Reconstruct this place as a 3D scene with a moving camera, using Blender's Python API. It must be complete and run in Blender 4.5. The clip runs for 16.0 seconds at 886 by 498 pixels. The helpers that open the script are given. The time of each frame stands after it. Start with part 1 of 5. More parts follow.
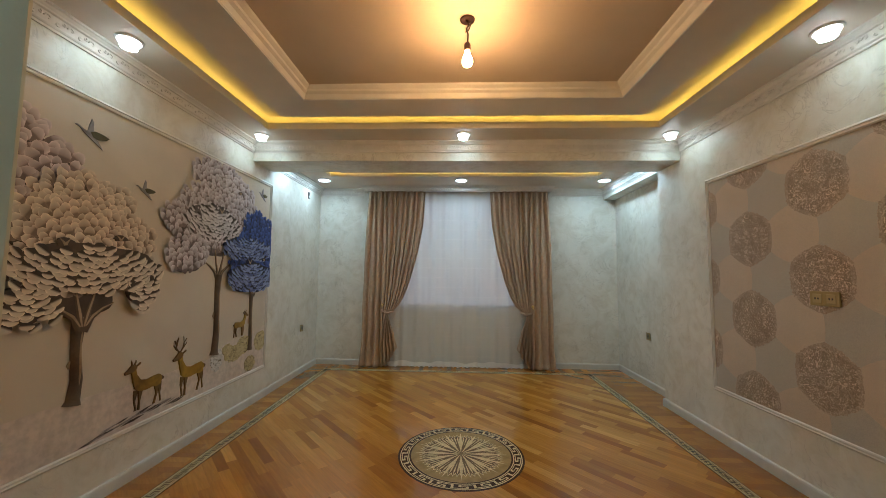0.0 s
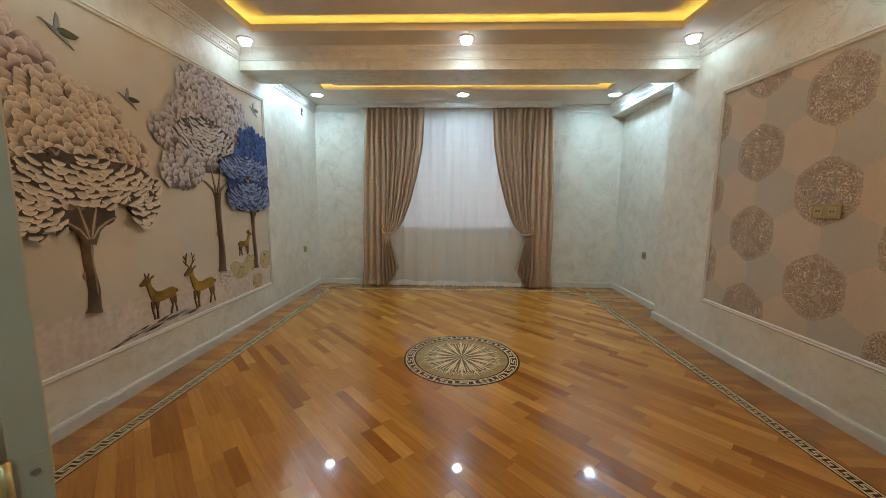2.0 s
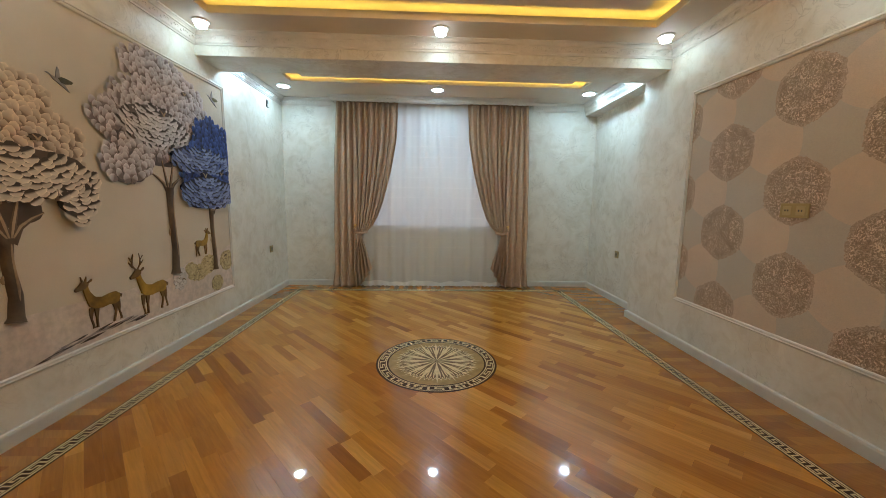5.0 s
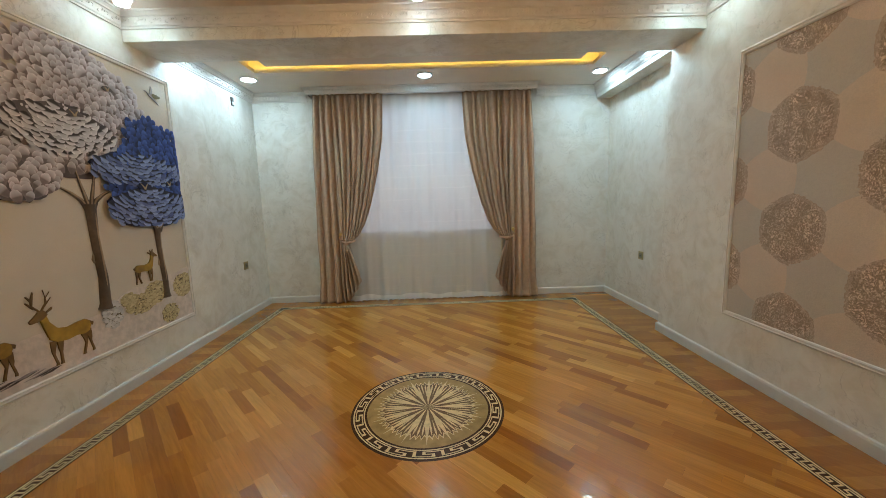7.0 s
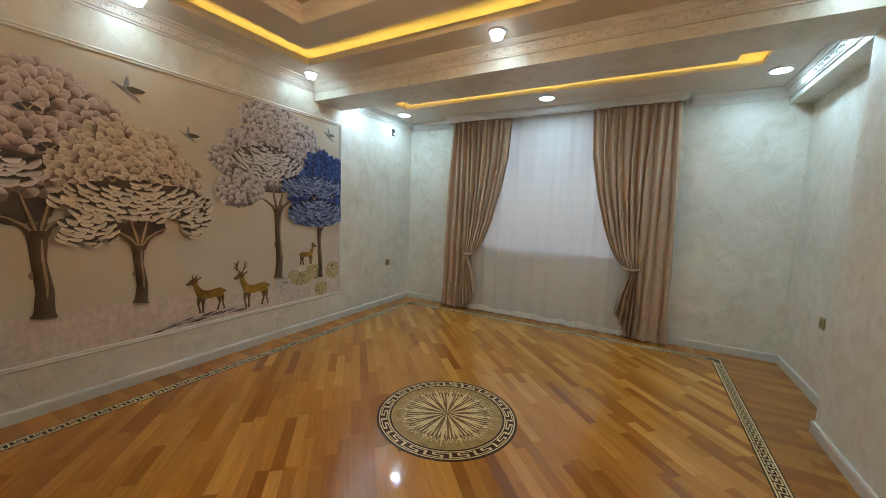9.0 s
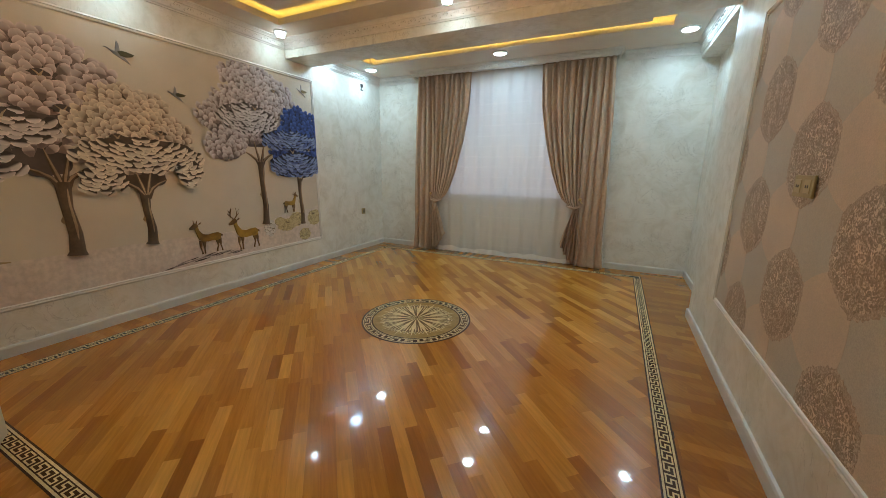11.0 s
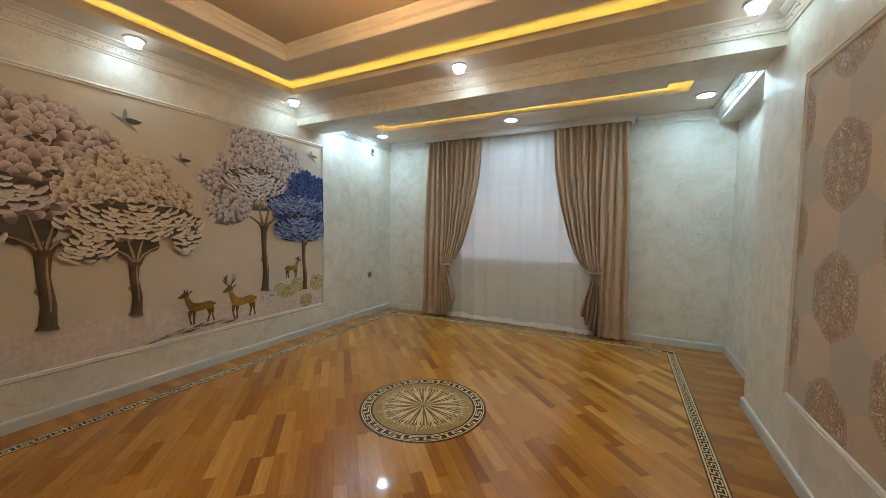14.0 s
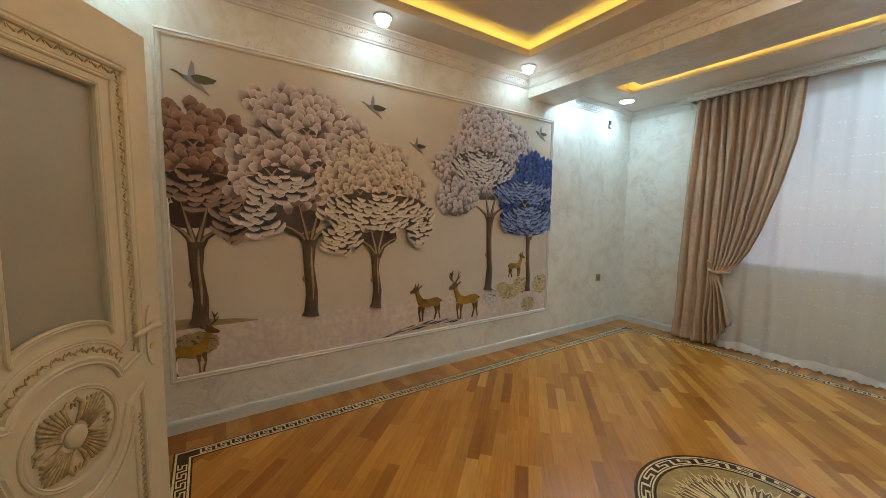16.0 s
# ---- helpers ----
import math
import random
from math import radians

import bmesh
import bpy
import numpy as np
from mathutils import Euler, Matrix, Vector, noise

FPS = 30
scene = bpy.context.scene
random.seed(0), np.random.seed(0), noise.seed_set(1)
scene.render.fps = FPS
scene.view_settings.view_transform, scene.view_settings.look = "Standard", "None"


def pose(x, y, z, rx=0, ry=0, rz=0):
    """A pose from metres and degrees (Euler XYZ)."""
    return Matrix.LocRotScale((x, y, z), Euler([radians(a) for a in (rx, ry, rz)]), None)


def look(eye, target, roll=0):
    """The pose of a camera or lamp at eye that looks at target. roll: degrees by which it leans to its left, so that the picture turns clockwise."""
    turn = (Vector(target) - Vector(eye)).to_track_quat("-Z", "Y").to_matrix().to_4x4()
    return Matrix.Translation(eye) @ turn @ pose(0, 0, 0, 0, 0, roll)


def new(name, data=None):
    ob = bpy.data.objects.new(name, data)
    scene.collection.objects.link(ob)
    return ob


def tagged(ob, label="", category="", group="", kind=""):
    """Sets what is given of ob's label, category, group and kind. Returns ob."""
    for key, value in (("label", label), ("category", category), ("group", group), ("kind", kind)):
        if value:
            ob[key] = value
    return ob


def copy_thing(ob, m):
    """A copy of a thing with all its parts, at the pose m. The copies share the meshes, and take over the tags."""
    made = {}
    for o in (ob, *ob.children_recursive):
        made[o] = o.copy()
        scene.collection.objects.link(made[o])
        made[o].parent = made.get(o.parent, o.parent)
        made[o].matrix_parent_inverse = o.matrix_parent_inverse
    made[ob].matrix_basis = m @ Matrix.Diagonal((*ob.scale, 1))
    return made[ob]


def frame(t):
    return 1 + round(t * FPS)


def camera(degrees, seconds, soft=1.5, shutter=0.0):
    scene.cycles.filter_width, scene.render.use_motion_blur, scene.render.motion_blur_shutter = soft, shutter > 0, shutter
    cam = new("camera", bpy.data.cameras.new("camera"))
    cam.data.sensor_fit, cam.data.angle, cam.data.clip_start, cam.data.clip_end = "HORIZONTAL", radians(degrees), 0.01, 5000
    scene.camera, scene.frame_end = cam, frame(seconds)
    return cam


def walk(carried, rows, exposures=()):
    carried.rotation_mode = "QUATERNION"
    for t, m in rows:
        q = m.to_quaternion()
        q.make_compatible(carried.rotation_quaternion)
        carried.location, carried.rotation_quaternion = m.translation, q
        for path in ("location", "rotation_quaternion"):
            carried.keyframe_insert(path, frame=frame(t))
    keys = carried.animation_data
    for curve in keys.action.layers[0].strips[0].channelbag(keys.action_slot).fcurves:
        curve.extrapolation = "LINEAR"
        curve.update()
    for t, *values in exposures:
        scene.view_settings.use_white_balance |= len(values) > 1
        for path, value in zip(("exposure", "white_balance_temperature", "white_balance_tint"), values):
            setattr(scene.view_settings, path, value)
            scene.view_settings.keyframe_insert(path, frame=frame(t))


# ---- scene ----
cam = camera(102.2, 16.0, soft=0.6)
PATH = [
    (0, (0.34, 0.225, 1.43), (0.264, 2.218, 1.575), 0.6),
    (0.5, (0.337, 0.222, 1.39), (0.248, 2.219, 1.344), 0.5),
    (1, (0.322, 0.213, 1.355), (0.238, 2.201, 1.15), 0.7),
    (1.5, (0.319, 0.213, 1.336), (0.244, 2.191, 1.054), 0.6),
    (2, (0.317, 0.226, 1.34), (0.251, 2.208, 1.082), 0.5),
    (2.5, (0.32, 0.239, 1.349), (0.262, 2.225, 1.123), 0.8),
    (3, (0.323, 0.248, 1.353), (0.29, 2.236, 1.145), 0.7),
    (3.5, (0.341, 0.254, 1.352), (0.365, 2.243, 1.141), 0.5),
    (3.7, (0.347, 0.265, 1.349), (0.461, 2.248, 1.116), 0.5),
    (5.8, (0.29, 0.421, 1.319), (0.232, 2.403, 1.056), 2.0),
    (6, (0.282, 0.456, 1.323), (0.093, 2.432, 1.082), 0.7),
    (6.5, (0.277, 0.757, 1.357), (0.398, 2.732, 1.065), -1.0),
    (7, (0.486, 0.984, 1.36), (0.516, 2.966, 1.093), -1.8),
    (7.5, (0.77, 1.217, 1.348), (1.159, 3.165, 1.121), 1.5),
    (8, (1.064, 1.409, 1.375), (1.05, 3.398, 1.167), 2.3),
    (8.5, (1.313, 1.252, 1.445), (0.435, 3.03, 1.185), 2.2),
    (8.7, (1.404, 1.159, 1.456), (0.43, 2.893, 1.247), 2.3),
    (10.8, (1.895, 0.541, 1.377), (1.047, 2.309, 0.984), 0.1),
    (11, (1.938, 0.51, 1.366), (1.098, 2.271, 0.924), 0.6),
    (11.5, (1.979, 0.46, 1.369), (1.097, 2.214, 0.99), 0.3),
    (12, (1.985, 0.44, 1.417), (1.058, 2.208, 1.286), -0.3),
    (12.5, (2.008, 0.441, 1.432), (1.045, 2.193, 1.374), -0.7),
    (13, (2.031, 0.479, 1.426), (1.066, 2.228, 1.334), -1.1),
    (13.5, (1.97, 0.595, 1.416), (1.022, 2.351, 1.281), -0.7),
    (14, (1.773, 0.795, 1.431), (0.868, 2.574, 1.306), 0.7),
    (14.5, (1.698, 0.913, 1.436), (0.422, 2.444, 1.267), 0.4),
    (15, (1.467, 1.037, 1.421), (-0.076, 2.303, 1.299), 1.1),
    (15.5, (1.135, 1.057, 1.431), (-0.426, 2.3, 1.296), 1.5),
    (16, (0.858, 1.131, 1.418), (-0.804, 2.228, 1.234), 0.8),
]
walk(cam, [(t, look(eye, target, roll)) for t, eye, target, roll in PATH], [(0.0, -0.20), (0.6, -0.05), (1.5, 0.13), (7.0, 0.15), (7.5, 0.02), (8.2, -0.04), (8.7, -0.02), (10.8, 0.12), (11.5, 0.12), (12.0, 0.20), (12.5, 0.08), (13.2, 0.04), (14.6, 0.12), (16.0, 0.22)])

# ---- light ----
world = bpy.data.worlds.new("world")
scene.world = world
world.use_nodes = True
wn = world.node_tree.nodes
sky = wn.new("ShaderNodeTexSky")
sky.sky_type = "NISHITA"
sky.sun_disc = False
sky.sun_elevation, sky.sun_rotation = radians(35), radians(200)
world.node_tree.links.new(sky.outputs[0], wn["Background"].inputs[0])
wn["Background"].inputs[1].default_value = 0.05

DOWNLIGHT, BAY_LIGHT, BULB, COVE, BAY_COVE, WINDOW = 76.0, 122.0, 470.0, 9.0, 13.0, 6.4


# ---- materials ----
def mat(name):
    m = bpy.data.materials.new(name)
    m.use_nodes = True
    nt = m.node_tree
    return m, nt, nt.nodes["Principled BSDF"]


def add(nt, kind, **values):
    n = nt.nodes.new(kind)
    for k, v in values.items():
        n.inputs[k.replace("_", " ")].default_value = v
    return n


def ramp(nt, source, stops, mode="LINEAR"):
    r = nt.nodes.new("ShaderNodeValToRGB")
    r.color_ramp.interpolation = mode
    while len(r.color_ramp.elements) < len(stops):
        r.color_ramp.elements.new(0.5)
    for e, (p, c) in zip(r.color_ramp.elements, stops):
        e.position, e.color = p, (*c, 1)
    nt.links.new(source, r.inputs[0])
    return r.outputs[0]


def mix(nt, a, b, fac, mode="MIX"):
    n = nt.nodes.new("ShaderNodeMix")
    n.data_type, n.blend_type = "RGBA", mode
    for sock, v in ((n.inputs[0], fac), (n.inputs[6], a), (n.inputs[7], b)):
        if isinstance(v, (int, float)):
            sock.default_value = v
        elif isinstance(v, tuple):
            sock.default_value = (*v, 1)
        else:
            nt.links.new(v, sock)
    return n.outputs[2]


def coords(nt, scale=(1, 1, 1), turn=0.0):
    g = nt.nodes.new("ShaderNodeNewGeometry")
    m = nt.nodes.new("ShaderNodeMapping")
    m.inputs["Scale"].default_value = scale
    m.inputs["Rotation"].default_value = (0, 0, turn)
    nt.links.new(g.outputs["Position"], m.inputs[0])
    return m.outputs[0]


def noise_tex(nt, vec, scale, detail=4.0, rough=0.55, distort=0.0):
    n = add(nt, "ShaderNodeTexNoise", Scale=scale, Detail=detail, Roughness=rough, Distortion=distort)
    nt.links.new(vec, n.inputs["Vector"])
    return n.outputs["Fac"]


def bump(nt, bsdf, height, strength, dist=0.01):
    b = add(nt, "ShaderNodeBump", Strength=strength, Distance=dist)
    nt.links.new(height, b.inputs["Height"])
    nt.links.new(b.outputs[0], bsdf.inputs["Normal"])


def paint(name, colour, rough=0.5, vary=0.06, bumpy=0.1, scale=6.0, fine=180.0):
    """Painted or plain surface with slight blotches and a fine grain."""
    m, nt, p = mat(name)
    v = coords(nt)
    dark = tuple(c * (1 - vary * 2) for c in colour)
    light = tuple(min(1, c * (1 + vary)) for c in colour)
    nt.links.new(ramp(nt, noise_tex(nt, v, scale), [(0.3, dark), (0.7, light)]), p.inputs["Base Color"])
    p.inputs["Roughness"].default_value = rough
    bump(nt, p, noise_tex(nt, v, fine, 2), bumpy, 0.003)
    return m


def make_plaster():
    m, nt, p = mat("decor_plaster")
    v = coords(nt)
    base = ramp(nt, noise_tex(nt, v, 2.6, 6, 0.65, 0.8), [(0.3, (0.715, 0.69, 0.61)), (0.5, (0.785, 0.765, 0.69)), (0.72, (0.835, 0.82, 0.745))])
    cloud = ramp(nt, noise_tex(nt, v, 4.6, 6, 0.62, 1.4), [(0.44, (1, 1, 1)), (0.70, (0.86, 0.835, 0.785))])
    col = mix(nt, base, cloud, 1.0, "MULTIPLY")

    # thin trowel veins at two sizes, in patches
    def veins(scale, width, low, high, seed):
        w = nt.nodes.new("ShaderNodeTexNoise")
        w.inputs["Scale"].default_value, w.inputs["Detail"].default_value, w.inputs["Distortion"].default_value = scale, 8.0, 2.6
        o = nt.nodes.new("ShaderNodeVectorMath")
        o.operation = "ADD"
        o.inputs[1].default_value = (seed, seed * 0.7, seed * 1.3)
        nt.links.new(v, o.inputs[0])
        nt.links.new(o.outputs[0], w.inputs["Vector"])
        line = ramp(nt, w.outputs["Fac"], [(0.5 - width, (0, 0, 0)), (0.5, (1, 1, 1)), (0.5 + width, (0, 0, 0))])
        gate = ramp(nt, noise_tex(nt, o.outputs[0], 2.3, 3), [(low, (0, 0, 0)), (high, (1, 1, 1))])
        return mix(nt, line, gate, 1.0, "MULTIPLY")

    both = mix(nt, veins(3.0, 0.014, 0.48, 0.60, 0.0), veins(5.0, 0.030, 0.52, 0.64, 7.0), 1.0, "LIGHTEN")
    col = mix(nt, col, (0.42, 0.39, 0.335), mix(nt, (0, 0, 0), both, 0.5))
    nt.links.new(col, p.inputs["Base Color"])
    nt.links.new(ramp(nt, noise_tex(nt, v, 12, 5), [(0.3, (0.32,) * 3), (0.7, (0.55,) * 3)]), p.inputs["Roughness"])
    h = mix(nt, noise_tex(nt, v, 9, 5, 0.6, 1.5), both, 0.35)
    bump(nt, p, h, 0.34, 0.006)
    return m


def make_wood(name, source, tones):
    """Varnished parquet block; source says where the tone of each block comes from."""
    m, nt, p = mat(name)
    if source == "object":
        info = nt.nodes.new("ShaderNodeObjectInfo")
        rnd = info.outputs["Random"]
    else:
        rnd = nt.nodes.new("ShaderNodeNewGeometry").outputs["Random Per Island"]
    tone = ramp(nt, rnd, tones)
    v = coords(nt, (1, 1, 1), radians(45))
    vm = nt.nodes.new("ShaderNodeMapping")
    vm.inputs["Scale"].default_value = (4, 60, 1)
    nt.links.new(v, vm.inputs[0])
    off = nt.nodes.new("ShaderNodeVectorMath")
    off.operation = "ADD"
    nt.links.new(vm.outputs[0], off.inputs[0])
    sc = nt.nodes.new("ShaderNodeMath")
    sc.operation = "MULTIPLY"
    sc.inputs[1].default_value = 90.0
    nt.links.new(rnd, sc.inputs[0])
    nt.links.new(sc.outputs[0], off.inputs[1])
    grain = ramp(nt, noise_tex(nt, off.outputs[0], 1.0, 6, 0.6, 0.5), [(0.32, (0.82, 0.79, 0.76)), (0.66, (1.06, 1.05, 1.04))])
    col = mix(nt, tone, grain, 1.0, "MULTIPLY")
    col = mix(nt, col, ramp(nt, noise_tex(nt, coords(nt), 0.9, 3), [(0.35, (0.92,) * 3), (0.65, (1.06,) * 3)]), 1.0, "MULTIPLY")
    nt.links.new(col, p.inputs["Base Color"])
    nt.links.new(ramp(nt, noise_tex(nt, coords(nt), 5, 5), [(0.3, (0.16,) * 3), (0.7, (0.26,) * 3)]), p.inputs["Roughness"])
    p.inputs["Specular IOR Level"].default_value = 0.22
    p.inputs["Coat Weight"].default_value = 0.62
    nt.links.new(ramp(nt, noise_tex(nt, coords(nt), 1.7, 4), [(0.35, (0.030,) * 3), (0.70, (0.065,) * 3)]), p.inputs["Coat Roughness"])
    bump(nt, p, noise_tex(nt, coords(nt), 2.4, 2), 0.05, 0.02)
    return m


def make_fabric(name, colour, dark, weave=520.0):
    m, nt, p = mat(name)
    v = coords(nt)
    vm = nt.nodes.new("ShaderNodeMapping")
    vm.inputs["Scale"].default_value = (weave, weave, weave * 0.12)
    nt.links.new(v, vm.inputs[0])
    col = mix(nt, ramp(nt, noise_tex(nt, vm.outputs[0], 1.0, 3), [(0.3, dark), (0.7, colour)]),
              ramp(nt, noise_tex(nt, v, 22, 3), [(0.3, (0.88,) * 3), (0.7, (1.05,) * 3)]), 1.0, "MULTIPLY")
    nt.links.new(col, p.inputs["Base Color"])
    p.inputs["Roughness"].default_value = 0.62
    p.inputs["Specular IOR Level"].default_value = 0.25
    p.inputs["Sheen Weight"].default_value = 0.03
    p.inputs["Sheen Roughness"].default_value = 0.4
    bump(nt, p, noise_tex(nt, vm.outputs[0], 1.0, 2), 0.2, 0.002)
    return m


def make_sheer(name, colour, see, through_light=0.24, weave=700.0):
    m, nt, p = mat(name)
    out = nt.nodes["Material Output"]
    v = coords(nt)
    col = ramp(nt, noise_tex(nt, v, weave, 2), [(0.3, tuple(c * 0.9 for c in colour)), (0.7, colour)])
    nt.links.new(col, p.inputs["Base Color"])
    p.inputs["Roughness"].default_value = 0.8
    tl = nt.nodes.new("ShaderNodeBsdfTranslucent")
    nt.links.new(col, tl.inputs[0])
    tp = nt.nodes.new("ShaderNodeBsdfTransparent")
    a, b = nt.nodes.new("ShaderNodeMixShader"), nt.nodes.new("ShaderNodeMixShader")
    a.inputs[0].default_value = through_light
    b.inputs[0].default_value = see
    nt.links.new(p.outputs[0], a.inputs[1])
    nt.links.new(tl.outputs[0], a.inputs[2])
    nt.links.new(a.outputs[0], b.inputs[1])
    nt.links.new(tp.outputs[0], b.inputs[2])
    nt.links.new(b.outputs[0], out.inputs[0])
    return m


def glow(name, colour, strength):
    m, nt, p = mat(name)
    p.inputs["Base Color"].default_value = (0.9, 0.9, 0.9, 1)
    p.inputs["Emission Color"].default_value = (*colour, 1)
    p.inputs["Emission Strength"].default_value = strength
    return m


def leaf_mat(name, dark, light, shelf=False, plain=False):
    """Printed leaves: each has a tone of its own, and its print pales from stalk to tip and rim; the drawn shade of
    overlapping leaves is in the colour.
    """
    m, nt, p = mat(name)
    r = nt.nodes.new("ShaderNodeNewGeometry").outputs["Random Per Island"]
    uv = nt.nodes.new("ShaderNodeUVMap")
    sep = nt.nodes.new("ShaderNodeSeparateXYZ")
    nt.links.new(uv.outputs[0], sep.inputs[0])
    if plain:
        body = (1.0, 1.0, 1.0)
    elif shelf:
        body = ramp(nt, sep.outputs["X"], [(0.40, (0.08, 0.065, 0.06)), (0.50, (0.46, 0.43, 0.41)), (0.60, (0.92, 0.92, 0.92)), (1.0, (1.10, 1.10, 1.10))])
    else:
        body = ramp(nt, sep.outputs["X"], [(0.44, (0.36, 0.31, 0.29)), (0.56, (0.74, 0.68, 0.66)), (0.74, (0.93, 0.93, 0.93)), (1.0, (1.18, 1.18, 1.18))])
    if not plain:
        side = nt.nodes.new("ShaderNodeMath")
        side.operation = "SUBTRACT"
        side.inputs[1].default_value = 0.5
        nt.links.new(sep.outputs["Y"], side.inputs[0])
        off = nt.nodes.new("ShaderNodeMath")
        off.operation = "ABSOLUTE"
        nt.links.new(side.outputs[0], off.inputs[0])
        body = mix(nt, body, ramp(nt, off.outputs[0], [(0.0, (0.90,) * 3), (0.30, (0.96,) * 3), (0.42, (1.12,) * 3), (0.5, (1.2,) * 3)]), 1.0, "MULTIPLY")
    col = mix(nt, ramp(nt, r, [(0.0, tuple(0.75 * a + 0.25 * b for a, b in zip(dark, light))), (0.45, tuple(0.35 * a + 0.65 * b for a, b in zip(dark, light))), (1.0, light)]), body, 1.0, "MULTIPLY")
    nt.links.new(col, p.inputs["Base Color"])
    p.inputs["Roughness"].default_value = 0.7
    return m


def metal(name, colour, rough):
    m, nt, p = mat(name)
    v = coords(nt)
    nt.links.new(ramp(nt, noise_tex(nt, v, 40, 3), [(0.3, tuple(c * 0.8 for c in colour)), (0.7, colour)]), p.inputs["Base Color"])
    p.inputs["Metallic"].default_value, p.inputs["Roughness"].default_value = 1.0, rough
    return m


def make_wallpaper(name, dark, light, scale, rough, relief):
    """Embossed wallpaper field."""
    m, nt, p = mat(name)
    v = coords(nt)
    col = mix(nt, ramp(nt, noise_tex(nt, v, 4, 4), [(0.3, dark), (0.7, light)]),
              ramp(nt, noise_tex(nt, v, scale, 3), [(0.35, (0.86,) * 3), (0.65, (1.05,) * 3)]), 1.0, "MULTIPLY")
    nt.links.new(col, p.inputs["Base Color"])
    p.inputs["Roughness"].default_value = rough
    bump(nt, p, noise_tex(nt, v, scale, 3), relief, 0.004)
    return m


def make_mottled(name, ground, fleck):
    """Wallpaper field crowded with small crumpled flecks."""
    m, nt, p = mat(name)
    v = coords(nt)
    crumple = noise_tex(nt, v, 46, 3, 0.6, 2.2)
    f = ramp(nt, crumple, [(0.49, (0, 0, 0)), (0.60, (1, 1, 1))])
    gate = ramp(nt, noise_tex(nt, v, 13, 3), [(0.34, (0.35,) * 3), (0.58, (1,) * 3)])
    base = mix(nt, ground, tuple(c * 0.72 for c in ground), ramp(nt, noise_tex(nt, v, 150, 2), [(0.42, (0, 0, 0)), (0.6, (1, 1, 1))]))
    nt.links.new(mix(nt, base, fleck, mix(nt, f, gate, 1.0, "MULTIPLY")), p.inputs["Base Color"])
    p.inputs["Roughness"].default_value = 0.5
    bump(nt, p, crumple, 0.45, 0.008)
    return m


PLASTER = make_plaster()
CEILING = paint("ceiling_paint", (0.76, 0.69, 0.60), 0.55, 0.04, 0.05, 2.0)
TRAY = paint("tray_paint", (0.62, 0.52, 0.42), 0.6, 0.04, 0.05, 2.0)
WHITE = paint("white_moulding", (0.78, 0.75, 0.69), 0.4, 0.04, 0.06)
SKIRT = paint("skirting_paint", (0.66, 0.65, 0.60), 0.35, 0.04, 0.05)
SUBFLOOR = paint("subfloor", (0.10, 0.05, 0.02), 0.6)
OAK = [(0.0, (0.330, 0.113, 0.013)), (0.12, (0.440, 0.167, 0.020)), (0.5, (0.560, 0.232, 0.030)), (0.84, (0.655, 0.292, 0.044)), (1.0, (0.750, 0.372, 0.072))]
OAK_EDGE = [(0.0, (0.350, 0.130, 0.017)), (0.5, (0.440, 0.175, 0.023)), (1.0, (0.540, 0.230, 0.034))]
PLANK = make_wood("parquet_block", "object", OAK)
PLANK_EDGE = make_wood("parquet_edge", "island", OAK_EDGE)
PLANK_REST = make_wood("parquet_rest", "island", OAK)
INLAY_DARK = paint("dark_inlay", (0.070, 0.032, 0.012), 0.25, 0.15, 0.02, 30)
INLAY_MID = paint("brown_inlay", (0.215, 0.132, 0.062), 0.25, 0.15, 0.02, 30)
INLAY_LIGHT = paint("pale_inlay", (0.78, 0.60, 0.30), 0.3, 0.10, 0.02, 30)
INLAY_TAN = paint("tan_inlay", (0.46, 0.30, 0.115), 0.15, 0.15, 0.02, 14)
for inlay in (INLAY_DARK, INLAY_MID, INLAY_LIGHT, INLAY_TAN):
    inlay.node_tree.nodes["Principled BSDF"].inputs["Specular IOR Level"].default_value = 0.22
DRAPE = make_fabric("drape_cloth", (0.57, 0.412, 0.288), (0.465, 0.328, 0.222))
SHEER = make_sheer("sheer_voile", (0.92, 0.895, 0.84), 0.32, 0.17)
LACE = make_sheer("lace_trim", (0.90, 0.87, 0.82), 0.02)
TUFT = make_sheer("tuft_thread", (0.78, 0.74, 0.68), 0.0, 0.20)
BRASS = metal("brass", (0.78, 0.58, 0.26), 0.28)
CHROME = metal("satin_metal", (0.75, 0.72, 0.66), 0.3)
GOLD_PLATE = paint("gold_plastic", (0.38, 0.29, 0.115), 0.3, 0.05, 0.03)
DARK_PLASTIC = paint("dark_plastic", (0.05, 0.045, 0.035), 0.4)
WHITE_PLASTIC = paint("white_plastic", (0.8, 0.8, 0.78), 0.35, 0.03, 0.02)
DOOR_PAINT = paint("cream_door_paint", (0.63, 0.555, 0.385), 0.38, 0.04, 0.06)
DOOR_GILT = paint("antique_gold_patina", (0.52, 0.40, 0.19), 0.45, 0.2, 0.1, 60)
JAMB_PAINT = paint("jamb_paint", (0.56, 0.56, 0.43), 0.45, 0.04, 0.15)
FROST = paint("frosted_glass", (0.36, 0.33, 0.255), 0.25, 0.03, 0.25, 3, 240)
DIFFUSER = glow("downlight_diffuser", (0.62, 0.92, 1.0), DOWNLIGHT)
CUP = glow("downlight_cup", (0.85, 0.95, 1.0), 9.0)
GOLD_LIGHT = paint("gold_plastic_light", (0.46, 0.36, 0.17), 0.3, 0.05, 0.03)
GOLD_DARK = paint("olive_plastic", (0.20, 0.17, 0.09), 0.35, 0.05, 0.03)
